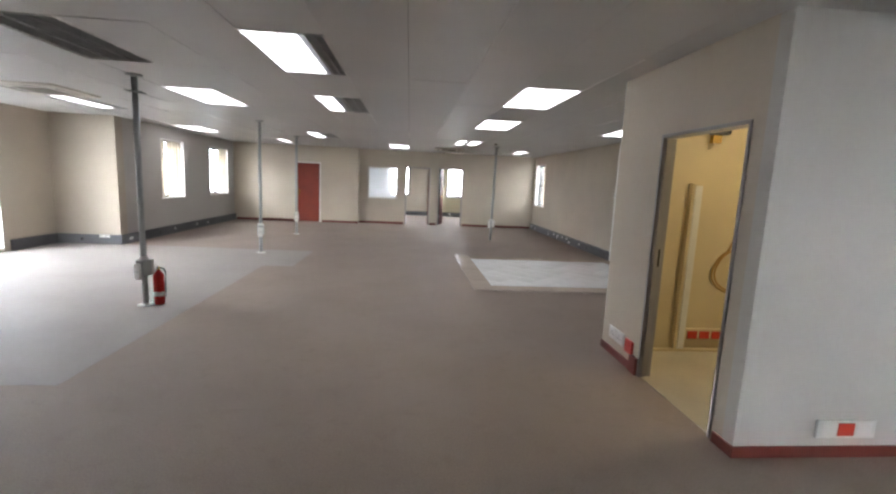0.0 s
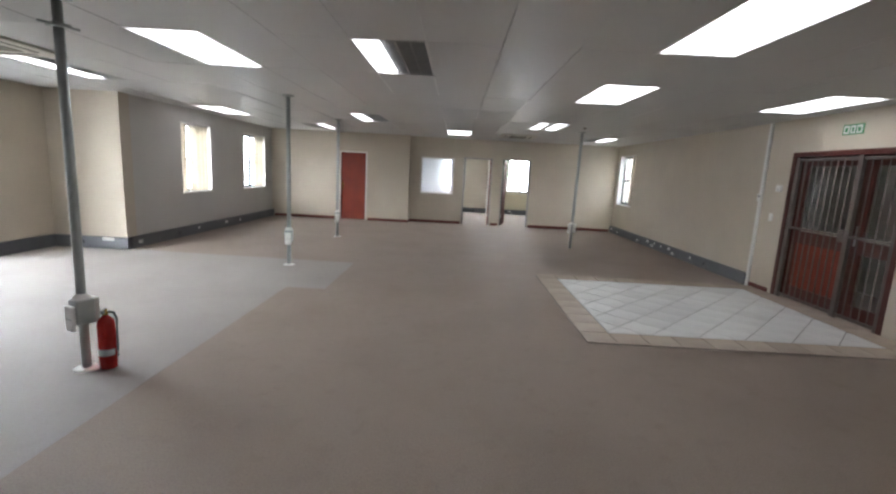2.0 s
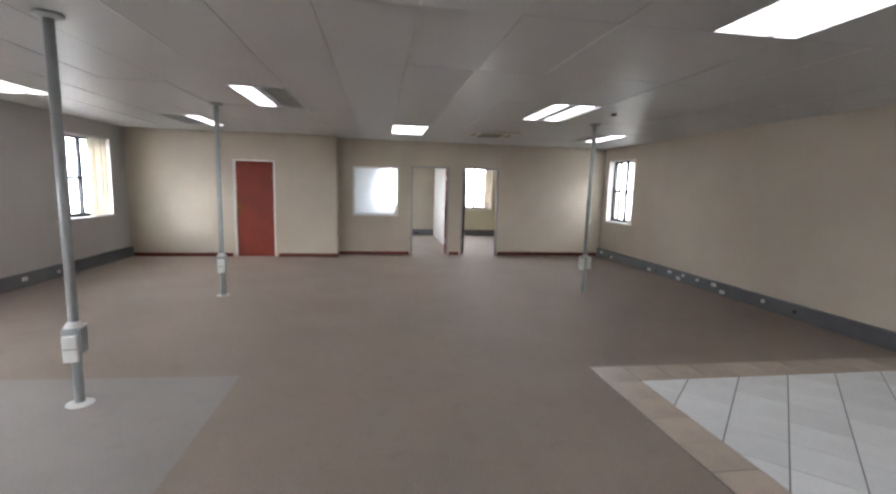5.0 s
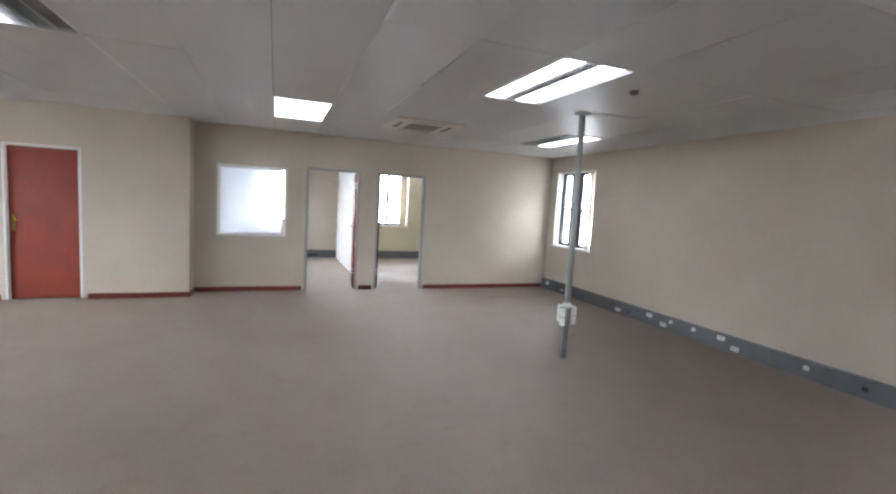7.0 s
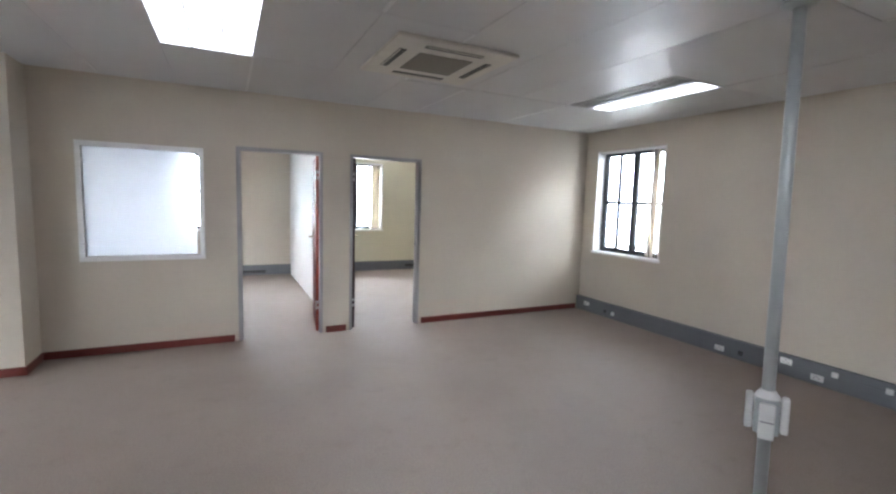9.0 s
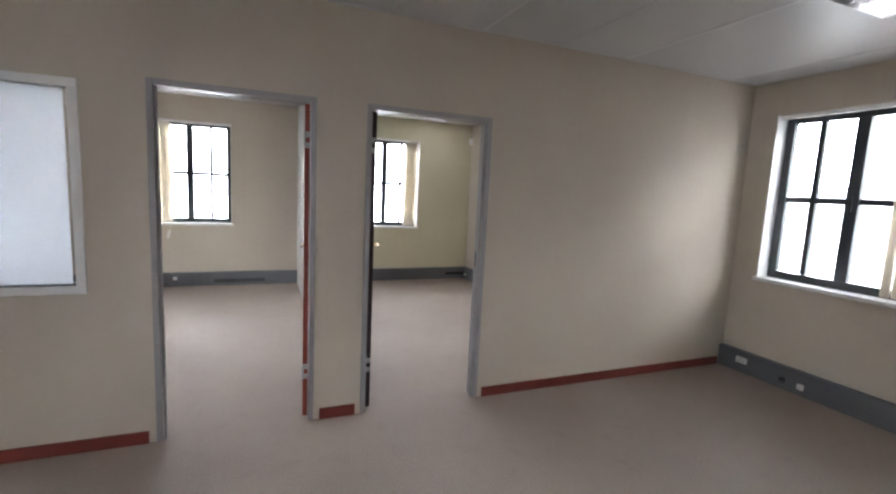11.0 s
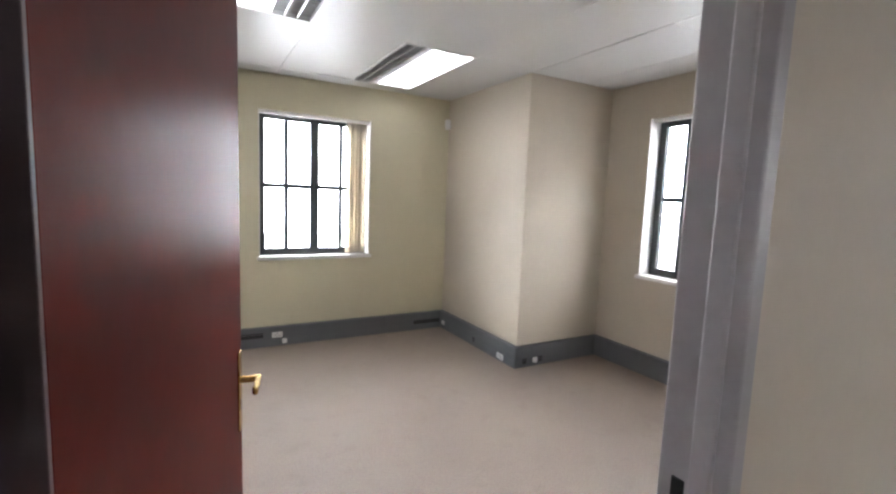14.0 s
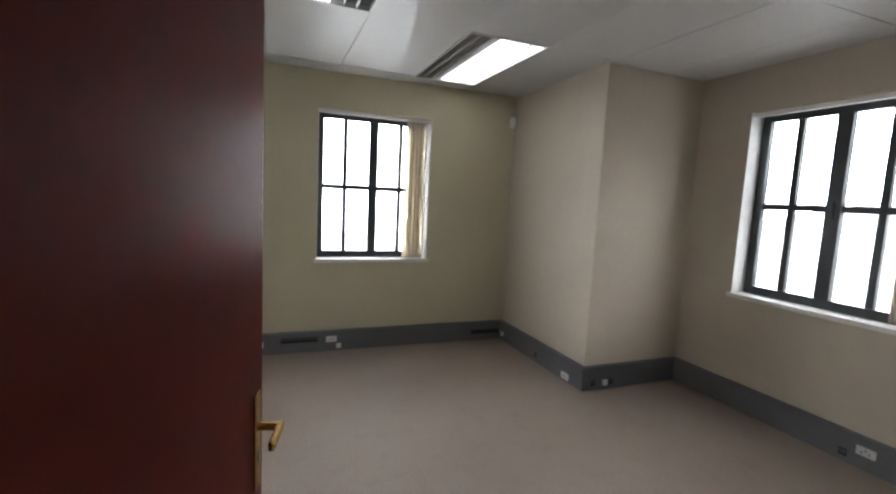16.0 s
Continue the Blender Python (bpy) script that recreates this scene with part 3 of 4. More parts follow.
part("pane", bx(X0, YF + 0.045, Z0, X1 - 0.03, YF + 0.049, Z1), FROST, iw, "frosted glass pane")
clear = part("pane", bx(X1 - 0.03, YF + 0.045, Z0, X1, YF + 0.049, Z1), PANE, iw, "clear strip beside the frosted film")
clear.visible_shadow = False


# ---- doors ----
def door_frame(axis, at0, at1, u0, u1, h, mat, label, face=0.013, bare=None):
    """A pressed frame lining an opening, standing 8 mm proud on both sides."""
    ob = thing("trim_door_frame", label, "door frame", kind="structure", at=Matrix())

    def b(ua, za, ub, zb, p0, p1):
        return bx(ua, p0, za, ub, p1, zb, 0.004) if axis == "x" else bx(p0, ua, za, p1, ub, zb, 0.004)

    lo, hi = at0 - 0.008, at1 + 0.008
    part("jamb", b(u0 - face, 0, u0 + 0.022, h + face, lo, hi), mat, ob)
    part("jamb", b(u1 - 0.022, 0, u1 + face, h + face, lo, hi), mat, ob)
    part("head", b(u0 + 0.022, h - 0.022, u1 - 0.022, h + face, lo, hi), mat, ob)
    mid = (at0 + at1) / 2
    if bare != 0:
        part("stop", b(u0 + 0.022, 0, u0 + 0.034, h - 0.022, mid - 0.035, mid), mat, ob)
    if bare != 1:
        part("stop", b(u1 - 0.034, 0, u1 - 0.022, h - 0.022, mid - 0.035, mid), mat, ob)
    return ob


f1 = door_frame("x", YF, YF + 0.1, D1[0], D1[1], DH, JAMB, "grey painted steel frame of an office doorway", bare=1)
f2 = door_frame("x", YF, YF + 0.1, D2[0], D2[1], DH, JAMB, "grey painted steel frame of an office doorway", bare=0)
part("strike_plate", bx(D2[1] - 0.026, YF + 0.06, 1.0, D2[1] - 0.0205, YF + 0.082, 1.11, 0.002), BLACK, f2, "dark metal strike plate")
part("strike_plate", bx(D1[0] + 0.0205, YF + 0.06, 0.98, D1[0] + 0.026, YF + 0.085, 1.14, 0.002), BLACK, f1, "dark metal strike plate")
f3 = door_frame("y", BX, BX + 0.1, 2.87, 3.84, DH, JAMB, "grey painted steel frame of the equipment room", 0.006)
part("strike_plate", bx(BX + 0.03, 3.8125, 0.98, BX + 0.07, 3.82, 1.13, 0.002), BLACK, f3, "dark metal strike plate")
door_frame("x", YD, YD + 0.12, -3.39, -2.57, DH, SILL, "thin white painted frame round the red door", 0.012)


def lever(parent, x, y, z, out):
    """A lever handle on a long brass plate; out is the side of the leaf."""
    plate = bmesh.new()
    bm_box(plate, x - 0.019, y, z - 0.115, x + 0.019, y + out * 0.006, z + 0.095, 0.003)
    h = part("handle", plate, BRASS, parent, "brass lever handle on a long plate")
    lv = bmesh.new()
    bm_rod(lv, (x, y, z + 0.02), (x, y + out * 0.05, z + 0.02), 0.009)
    bm_box(lv, x - 0.085, y + out * 0.042, z + 0.010, x + 0.010, y + out * 0.056, z + 0.030, 0.005)
    part("lever", lv, BRASS, h, smooth=False)
    part("keyhole", bx(x - 0.004, y + out * 0.006, z - 0.06, x + 0.004, y + out * 0.007, z - 0.035), BLACK, h)


def door_leaf(number, m, width, thick0, thick1, mat, edge, label, hinges=True):
    """A flush leaf from its hinge edge along +x, with hinges, edges and lever handles."""
    ob = thing("door_%d" % number, label, "door", kind="structure", at=m)
    part("leaf", bx(0.006, thick0 + 0.001, 0.012, width, thick1 - 0.001, 2.035, 0.003), mat, ob)
    part("hinge_edge", bx(0.0, thick0, 0.012, 0.006, thick1, 2.035, 0.001), edge, ob)
    lever(ob, width - 0.06, thick1, 1.04, 1)
    lever(ob, width - 0.06, thick0, 1.04, -1)
    part("latch_plate", bx(width, thick0 + 0.008, 0.98, width + 0.002, thick1 - 0.008, 1.14), BRASS, ob)
    if hinges:
        side = thick1 if thick1 > 0.01 else thick0
        for z in (0.27, 1.77):
            hb = bmesh.new()
            for q in (z, z + 0.066):
                bm_box(hb, -0.003, thick0 + 0.004, q, 0.0, thick1 - 0.003, q + 0.034, 0.001)
            bm_rod(hb, (-0.006, side, z), (-0.006, side, z + 0.1), 0.007, n=10)
            hinge = part("hinge", hb, HINGE, ob, "dull grey steel butt hinge")
            screws = bmesh.new()
            for q in (z + 0.012, z + 0.085):
                bm_rod(screws, (-0.0045, (thick0 + thick1) / 2, q), (-0.003, (thick0 + thick1) / 2, q), 0.004, n=8)
            part("screw", screws, BLACK, hinge)
    return ob


door_leaf(1, pose(-2.595, YD + 0.07, 0, 0, 0, 180), 0.77, 0.0, 0.04, REDWOOD, REDWOOD, "closed red-brown painted wooden door", False)
door_leaf(2, pose(1.230, YF + 0.048, 0, 0, 0, 83), 0.83, 0.0, 0.032, MAROON, REDWOOD, "open maroon gloss office door with red edge")
door_leaf(3, pose(1.648, YF + 0.05, 0, 0, 0, 78.0), 0.93, 0.0, 0.035, MAROON, DARKEDGE, "open maroon gloss office door with brass lever")


# ---- entrance: wooden doors behind a steel security gate ----
ent = thing("door_entrance", "red-brown wooden double entrance door with glass panels", "door", kind="structure", at=Matrix())
XE = XR + 0.12
for a in ((GY0 - 0.0, 0, GY0 + 0.07, GZ), (GY1 - 0.07, 0, GY1, GZ), (GY0 + 0.07, GZ - 0.07, GY1 - 0.07, GZ)):
    part("frame", bx(XR - 0.006, a[0], a[1], XR + 0.2, a[2], a[3], 0.004), WOODDARK, ent)
MID = 8.32
for side_, (a, b) in enumerate(((MID + 0.005, GY1 - 0.075), (GY0 + 0.075, MID - 0.005))):
    lf = bmesh.new()
    bm_box(lf, XE, a, 0.01, XE + 0.04, a + 0.10, GZ - 0.08)
    bm_box(lf, XE, b - 0.10, 0.01, XE + 0.04, b, GZ - 0.08)
    bm_box(lf, XE, a + 0.10, 0.01, XE + 0.04, b - 0.10, 0.2)
    bm_box(lf, XE, a + 0.10, GZ - 0.2, XE + 0.04, b - 0.10, GZ - 0.08)
    bm_box(lf, XE, a + 0.10, 0.84, XE + 0.04, b - 0.10, 1.02)
    leaf = part("leaf", lf, WOODDARK, ent)
    p = part("glass_pane", bx(XE + 0.016, a + 0.10, 1.02, XE + 0.022, b - 0.10, GZ - 0.2), PANE, leaf, "clear glass panel")
    p.visible_shadow = False
    if side_ == 0:
        part("lower_panel", bx(XE + 0.012, a + 0.10, 0.2, XE + 0.028, b - 0.10, 0.84), REDWOOD, leaf)
    else:
        p = part("glass_pane", bx(XE + 0.016, a + 0.10, 0.2, XE + 0.022, b - 0.10, 0.84), PANE, leaf, "clear glass panel")
        p.visible_shadow = False
        part("pull_handle", rod((XE - 0.04, b - 0.05, 0.95), (XE - 0.04, b - 0.05, 1.2), 0.01), STEEL, leaf, "steel pull handle")

gate = thing("security_gate", "grey-brown steel security gate with vertical bars", "gate", at=Matrix())
XG = XR + 0.03
for name, y, w in (("post", GY1 - 0.10, 0.06), ("post", MID, 0.07), ("post", GY0 + 0.10, 0.05)):
    part(name, bx(XG - 0.025, y - w / 2, 0.0, XG + 0.025, y + w / 2, GZ - 0.075, 0.004), GATE, gate)
for z in (0.05, 1.06, GZ - 0.11):
    part("rail", bx(XG - 0.012, MID + 0.035, z - 0.018, XG + 0.012, GY1 - 0.13, z + 0.018, 0.003), GATE, gate)
    part("rail", bx(XG - 0.012, GY0 + 0.125, z - 0.018, XG + 0.012, MID - 0.035, z + 0.018, 0.003), GATE, gate)
for i in range(1, 9):
    y = MID + 0.035 + (GY1 - 0.165 - MID) * i / 9
    part("bar", rod((XG, y, 0.06), (XG, y, GZ - 0.12), 0.009, n=8), GATE, gate)
for i in range(1, 5):
    y = GY0 + 0.125 + (MID - GY0 - 0.16) * i / 5
    part("bar", rod((XG, y, 0.06), (XG, y, GZ - 0.12), 0.007, n=8), GATE, gate)
part("lock_box", bx(XG - 0.03, MID + 0.04, 0.98, XG + 0.02, MID + 0.12, 1.14, 0.004), GATE, gate)

sidepost = part("trim_post", bx(XR - 0.05, 6.98, 0, XR, 7.16, 2.15, 0.006), REDWOOD)
tagged(sidepost, "red-brown wooden post beside the entrance", "post", kind="structure")

# small lobby beyond the entrance, with an added window to light it
wall("wall_lobby_far", "y", 6.9, 7.05, 6.6, 10.2, 0, H, [(8.3, 9.1, 1.5, 2.2)], WALL_GREY, "pale wall of the entrance lobby")
wall("wall_lobby_north", "x", 10.2, 10.35, XR + 0.25, 7.05, 0, H, [], WALL_GREY, "pale wall of the entrance lobby")
wall("wall_lobby_south", "x", 6.45, 6.6, XR + 0.25, 7.05, 0, H, [], WALL_GREY, "pale wall of the entrance lobby")
structure("ceiling_lobby", bx(XR + 0.25, 6.45, H, 7.05, 10.35, H + 0.1), CEIL, "plain white lobby ceiling", "ceiling")
# hidden window, made up so the lobby behind the door glass isn't black
window(9, "y", 6.9, -1, 8.3, 9.1, 1.5, 2.2, THREE, (0.5,), 0.15)


# exit sign: white running-figure-free arrow marks on a green board
sg = thing("exit_sign", "small green and white exit sign above the entrance", "sign", at=pose(XR, 8.5, 2.40))
part("board", bx(-0.008, -0.155, -0.065, 0.0, 0.155, 0.065, 0.002), SIGN, sg)
for a, b in ((-0.135, -0.055), (-0.035, 0.035), (0.055, 0.135)):
    part("panel", bx(-0.010, a, -0.05, -0.008, b, 0.05, 0.0), PLASTIC, sg, "white pictogram panel")
    part("mark", bx(-0.012, a + 0.02, -0.03, -0.010, b - 0.02, 0.025, 0.0), SIGN, sg, "green pictogram bar")

duct = thing("cable_duct", "white plastic cable duct running floor to ceiling", "cable duct", at=pose(XR, 10.01, 0))
part("channel", bx(-0.032, -0.03, 0.0, 0.0, 0.03, H, 0.003), PLASTIC, duct)
th = thing("thermostat", "small white wall thermostat with grey display", "thermostat", at=pose(XR, 10.0, 1.46))
part("case", bx(-0.062, -0.055, -0.06, -0.032, 0.035, 0.06, 0.006), PLASTIC, th)
part("display", bx(-0.064, -0.035, 0.0, -0.062, 0.015, 0.035), TRAY, th)
sw = thing("light_switch", "white double light switch on the wall", "light switch", at=pose(XR, 9.72, 1.17))
part("plate", bx(-0.010, -0.04, -0.06, 0.0, 0.04, 0.06, 0.003), PLASTIC, sw)
for z in (-0.025, 0.025):
    part("rocker", bx(-0.014, -0.012, z - 0.015, -0.010, 0.012, z + 0.015, 0.001), PLASTIC, sw)
kp = thing("door_intercom", "small white intercom unit beside the gate", "intercom", at=pose(XR, 9.62, 1.62))
part("case", bx(-0.035, -0.055, -0.05, 0.0, 0.055, 0.05, 0.006), PLASTIC, kp)
part("button", rod((-0.037, 0.0, -0.02), (-0.033, 0.0, -0.02), 0.012), TRAY, kp)


# ---- service poles ----
def service_pole(x, y, box_z, turn, brackets, label, blocks=(0, 2), lean=(0, 0)):
    ob = thing("service_pole", label, "service pole", "floor-to-ceiling power poles", pose(x, y, 0, *lean) @ pose(0, 0, 0, 0, 0, turn))
    part("tube", rod((0, 0, 0.012), (0, 0, H - 0.012), 0.031, n=24), POLE, ob, smooth=True)
    if lean == (0, 0):
        part("base_flange", lathe([(0.085, 0.003), (0.085, 0.010), (0.06, 0.015), (0.042, 0.022)]), PLASTIC, ob, "pale round floor flange", True)
    part("top_flange", lathe([(0.042, H - 0.03), (0.06, H - 0.02), (0.085, H - 0.014), (0.085, H)]), POLE, ob, "round ceiling flange", True)
    housing = part("outlet_housing", bx(-0.062, -0.058, box_z - 0.09, 0.062, 0.058, box_z + 0.10, 0.012), POLE, ob, "grey square outlet housing")
    cap = bmesh.new()
    bm_rod(cap, (0, 0, box_z + 0.10), (0, 0, box_z + 0.14), 0.062, 0.036, 20)
    part("cap", cap, PLASTIC, housing, "tapered white cap")
    for i in blocks:
        t = Matrix.Rotation(i * math.pi / 2, 4, "Z")
        low = (-0.105 if i == 0 else -0.08) if len(blocks) == 4 else (-0.13 if i == 0 else -0.09)
        o, hw = (0.098, 0.036) if len(blocks) == 4 else (0.095, 0.045)
        s = bx(0.062, -hw, box_z + low, o, hw, box_z + low + 0.19, 0.010)
        s.transform(t)
        sk = part("socket_block", s, PLASTIC, housing, "white plastic socket block")
        g = bmesh.new()
        bm_box(g, o - 0.0005, -hw + 0.005, box_z + low + 0.092, o + 0.0008, hw - 0.005, box_z + low + 0.099)
        g.transform(t)
        part("socket_slot", g, TRAY, sk)
    if brackets:
        c = bmesh.new()
        bm_box(c, -0.055, -0.05, H - 0.20, 0.055, 0.05, H - 0.175, 0.004)
        bm_box(c, -0.12, -0.012, H - 0.195, -0.055, 0.012, H - 0.180, 0.003)
        bm_box(c, 0.055, -0.012, H - 0.195, 0.12, 0.012, H - 0.180, 0.003)
        part("clamp", c, POLE, ob, "bolted clamp below the ceiling")
    return ob


service_pole(-2.545, 5.73, 0.45, -115, True, "grey metal service pole with socket housing and extinguisher beside")
service_pole(-2.45, 9.65, 0.47, -80, False, "grey metal service pole with white socket blocks on pale carpet")
service_pole(-2.52, 12.88, 0.47, -80, False, "grey metal service pole with white socket blocks near the red door")
service_pole(2.87, 12.91, 0.47, -150, False, "grey metal service pole with white socket blocks by the plain wall", (0, 1, 2, 3), (-1.6, 1.1))

# ---- fire extinguisher ----
ex = thing("fire_extinguisher", "red fire extinguisher standing on the carpet beside a pole", "fire extinguisher", at=pose(-2.405, 5.765, 0.005, 0, 0, -70))
ex.scale = (0.78, 0.78, 0.92)
part("cylinder", lathe([(0.066, 0.0), (0.072, 0.006), (0.072, 0.02), (0.075, 0.03), (0.075, 0.37), (0.07, 0.40), (0.055, 0.425), (0.032, 0.44), (0.026, 0.45)], 28), EXTRED, ex, smooth=True)
part("valve", lathe([(0.024, 0.45), (0.024, 0.475), (0.018, 0.48), (0.018, 0.50)], 16), BRASS, ex, "brass valve", True)
hd = bmesh.new()
bm_box(hd, -0.02, -0.011, 0.498, 0.095, 0.011, 0.506, 0.002)
bm_box(hd, -0.02, -0.012, 0.478, 0.075, 0.012, 0.486, 0.002)
part("handle", hd, BLACK, ex, "black squeeze handle")
part("gauge", rod((-0.022, 0, 0.47), (-0.034, 0, 0.47), 0.016), PLASTIC, ex)
part("hose", tube([(0.0, 0.026, 0.48), (0.0, 0.07, 0.47), (0.01, 0.095, 0.42), (0.012, 0.092, 0.30), (0.012, 0.088, 0.16), (0.012, 0.088, 0.10)], 0.010, 10), BLACK, ex, "black rubber hose", True)
lb = bmesh.new()
for i in range(9):
    a0, a1 = radians(-80 + 16 * i), radians(-80 + 16 * (i + 1))
    for z0, z1 in ((0.12, 0.17),):
        r = 0.0762
        bm_v = [lb.verts.new((r * math.cos(a), r * math.sin(a), z)) for a, z in ((a0, z0), (a1, z0), (a1, z1), (a0, z1))]
        lb.faces.new(bm_v)
bmesh.ops.remove_doubles(lb, verts=lb.verts[:], dist=1e-5)
bmesh.ops.solidify(lb, geom=lb.faces[:], thickness=0.0008)
part("label_band", lb, PLASTIC, ex, "white label band")


# ---- ceiling cassettes ----
def cassette(x, y, z, size, label):
    ob = thing("air_conditioner", label, "air conditioner", "ceiling cassette air conditioners", pose(x, y, z))
    h = size / 2
    pn = bmesh.new()
    bm_box(pn, -h, -h, -0.028, h, h, 0.0, 0.012)
    part("panel", pn, ACPLASTIC, ob)
    g = h * 0.46
    part("grille", bx(-g, -g, -0.034, g, g, -0.028, 0.003), ACGRILLE, ob, "brown-grey intake grille")
    for i in range(4):
        t = Matrix.Rotation(i * math.pi / 2, 4, "Z")
        v = bx(-g * 1.05, g + 0.10, -0.0300, g * 1.05, g + 0.155, -0.0278)
        v.transform(t)
        vent = part("vent", v, BLACK, ob, "dark air outlet slot")
        f = bx(-g * 1.02, g + 0.146, -0.038, g * 1.02, g + 0.151, -0.0300)
        f.transform(t)
        part("flap", f, ACPLASTIC, vent)
    return ob


cassette(1.73, 14.86, H, 0.92, "off-white ceiling cassette air conditioner")
cassette(-4.55, 7.15, H, 0.95, "off-white ceiling cassette air conditioner")
for x, y in ((2.71, 12.02),):
    sd = thing("smoke_detector", "small round smoke detector on the ceiling", "smoke detector", "ceiling detectors", pose(x, y, H))
    part("base", lathe([(0.022, -0.034), (0.034, -0.026), (0.038, -0.012), (0.038, 0.0)], 20), ACGRILLE if x < 3 and x > 2 else PLASTIC, sd, smooth=True)
pir = thing("motion_detector", "white corner alarm sensor high on the office wall", "alarm sensor", at=pose(4.30, YO - 0.04, 2.40, 0, 0, 45))
part("case", bx(-0.03, -0.03, -0.055, 0.03, 0.03, 0.055, 0.01), PLASTIC, pir)
part("lens", bx(-0.02, -0.034, -0.03, 0.02, -0.03, 0.01, 0.002), SILL, pir)
tag = thing("blind_cord_weight", "white plastic cord weight against the office wall", "cord weight", at=pose(-0.28, YO - 0.012, 0.75, 0, 12, 0))
part("weight", bx(-0.018, -0.008, -0.06, 0.018, 0.008, 0.06, 0.006), PLASTIC, tag)
part("cord", tube([(0, 0, 0.06), (0.002, 0.0, 0.155)], 0.002, 6), PLASTIC, tag)
strip = thing("loose_trim_strip", "loose white trim strip lying on the carpet", "trim strip", at=pose(-0.95, 20.75, 0.001, 0, 0, 25))
part("strip", bx(-0.3, -0.02, 0.0, 0.3, 0.02, 0.012, 0.003), PLASTIC, strip)

# ---- equipment room and its sockets ----
ws = thing("wall_socket", "white double wall socket above the red skirting", "wall socket", at=pose(BX, 4.27, 0.22))
part("plate", bx(-0.014, -0.15, -0.06, 0.0, 0.15, 0.06, 0.003), PLASTIC, ws)
for y in (-0.075, 0.075):
    part("insert", bx(-0.019, y - 0.06, -0.045, -0.014, y + 0.06, 0.045, 0.002), SILL, ws)
    hol = bmesh.new()
    for q, z in ((-0.022, -0.01), (0.0, 0.016), (0.022, -0.01)):
        bm_box(hol, -0.0196, y + q - 0.006, z - 0.006, -0.019, y + q + 0.006, z + 0.006)
    part("socket_hole", hol, BLACK, ws)
rs = thing("wall_socket", "red dedicated-power wall socket", "wall socket", at=pose(BX, 4.01, 0.205))
part("plate", bx(-0.022, -0.065, -0.06, 0.0, 0.065, 0.06, 0.004), REDPLASTIC, rs)
part("switch", bx(-0.027, -0.02, 0.005, -0.022, 0.02, 0.04, 0.002), REDPLASTIC, rs)
ru = thing("duct_riser", "short red painted cable riser on the skirting", "cable riser", at=pose(BX, 3.90, 0))
part("body", bx(-0.03, -0.055, 0.0, 0.0, 0.065, 0.155, 0.004), SKIRT, ru)
st = thing("wall_socket", "white socket plate with a red insert above dark skirting", "wall socket", at=pose(3.30, BY0, 0.19))
part("plate", bx(-0.2, -0.014, -0.06, 0.2, 0.0, 0.06, 0.004), PLASTIC, st)
part("insert", bx(-0.06, -0.02, -0.042, 0.05, -0.014, 0.042, 0.002), REDPLASTIC, st, "red switched insert")
part("insert", bx(-0.17, -0.018, -0.042, -0.075, -0.014, 0.042, 0.002), SILL, st)
part("insert", bx(0.075, -0.018, -0.042, 0.17, -0.014, 0.042, 0.002), SILL, st)

YE = BY1 - 0.1
rail_ = thing("socket_rail", "cream socket rail with three red power sockets", "socket rail", at=pose(3.57, YE, 0.18))
part("channel", bx(-0.21, -0.045, -0.06, 0.9, 0.0, 0.06, 0.004), CREAM, rail_)
for x in (-0.13, 0.0, 0.13):
    part("socket", bx(x - 0.052, -0.056, -0.04, x + 0.052, -0.045, 0.04, 0.003), REDPLASTIC, rail_, "red power socket")
ch = thing("cable_channel", "cream upright cable channel on the end wall", "cable channel", at=pose(3.30, YE, 0))
part("channel", bx(-0.05, -0.06, 0.02, 0.05, 0.0, 1.70, 0.006), CREAM, ch)
part("cover", bx(-0.02, -0.072, 0.04, 0.05, -0.06, 1.68, 0.003), PLASTIC, ch)
up = thing("cable_channel", "cream upper cable channel coming down from the ceiling", "cable channel", at=pose(3.86, YE, 0))
part("channel", bx(-0.05, -0.07, 1.38, 0.07, 0.0, H, 0.006), CREAM, up)
coil = thing("cable_coil", "loose yellow cable hanging in a coil on the wall", "cable", at=pose(3.82, YE - 0.03, 0.84))
loop = [(0.24 * math.cos(a), -0.012 * math.sin(3 * a), 0.22 * math.sin(a)) for a in [2 * math.pi * i / 30 for i in range(31)]]
part("loop", tube(loop, 0.009, 8), CABLE, coil, smooth=True)
part("loop", tube([(x * 0.93, y - 0.018, z * 0.95 + 0.01) for x, y, z in loop], 0.009, 8), CABLE, coil, smooth=True)
part("tail", tube([(-0.10, 0.0, 0.20), (-0.03, 0.0, 0.38), (-0.01, 0.0, 0.58)], 0.009, 8), CABLE, coil, smooth=True)
part("tail", tube([(0.16, 0.0, 0.17), (0.05, 0.0, 0.38), (0.0, 0.0, 0.58)], 0.009, 8), CABLE, coil, smooth=True)
dev = thing("alarm_siren", "dark alarm device with dangling wires high on the wall", "alarm device", at=pose(3.46, YE, 2.20))
part("body", bx(-0.08, -0.10, -0.03, 0.09, 0.0, 0.06, 0.008), BLACK, dev)
part("bracket", bx(-0.06, -0.06, -0.11, 0.03, 0.0, -0.03, 0.006), BRASS, dev)
part("wire", tube([(-0.03, -0.05, -0.11), (-0.06, -0.06, -0.15), (-0.09, -0.05, -0.16)], 0.008, 8), CREAM, dev, smooth=True)
bar = part("trim_bottom_rail", bx(3.0, YE - 0.06, 0.0, XR, YE, 0.03, 0.004), CREAM)
tagged(bar, "cream ledge at the foot of the end wall", "ledge", kind="structure")
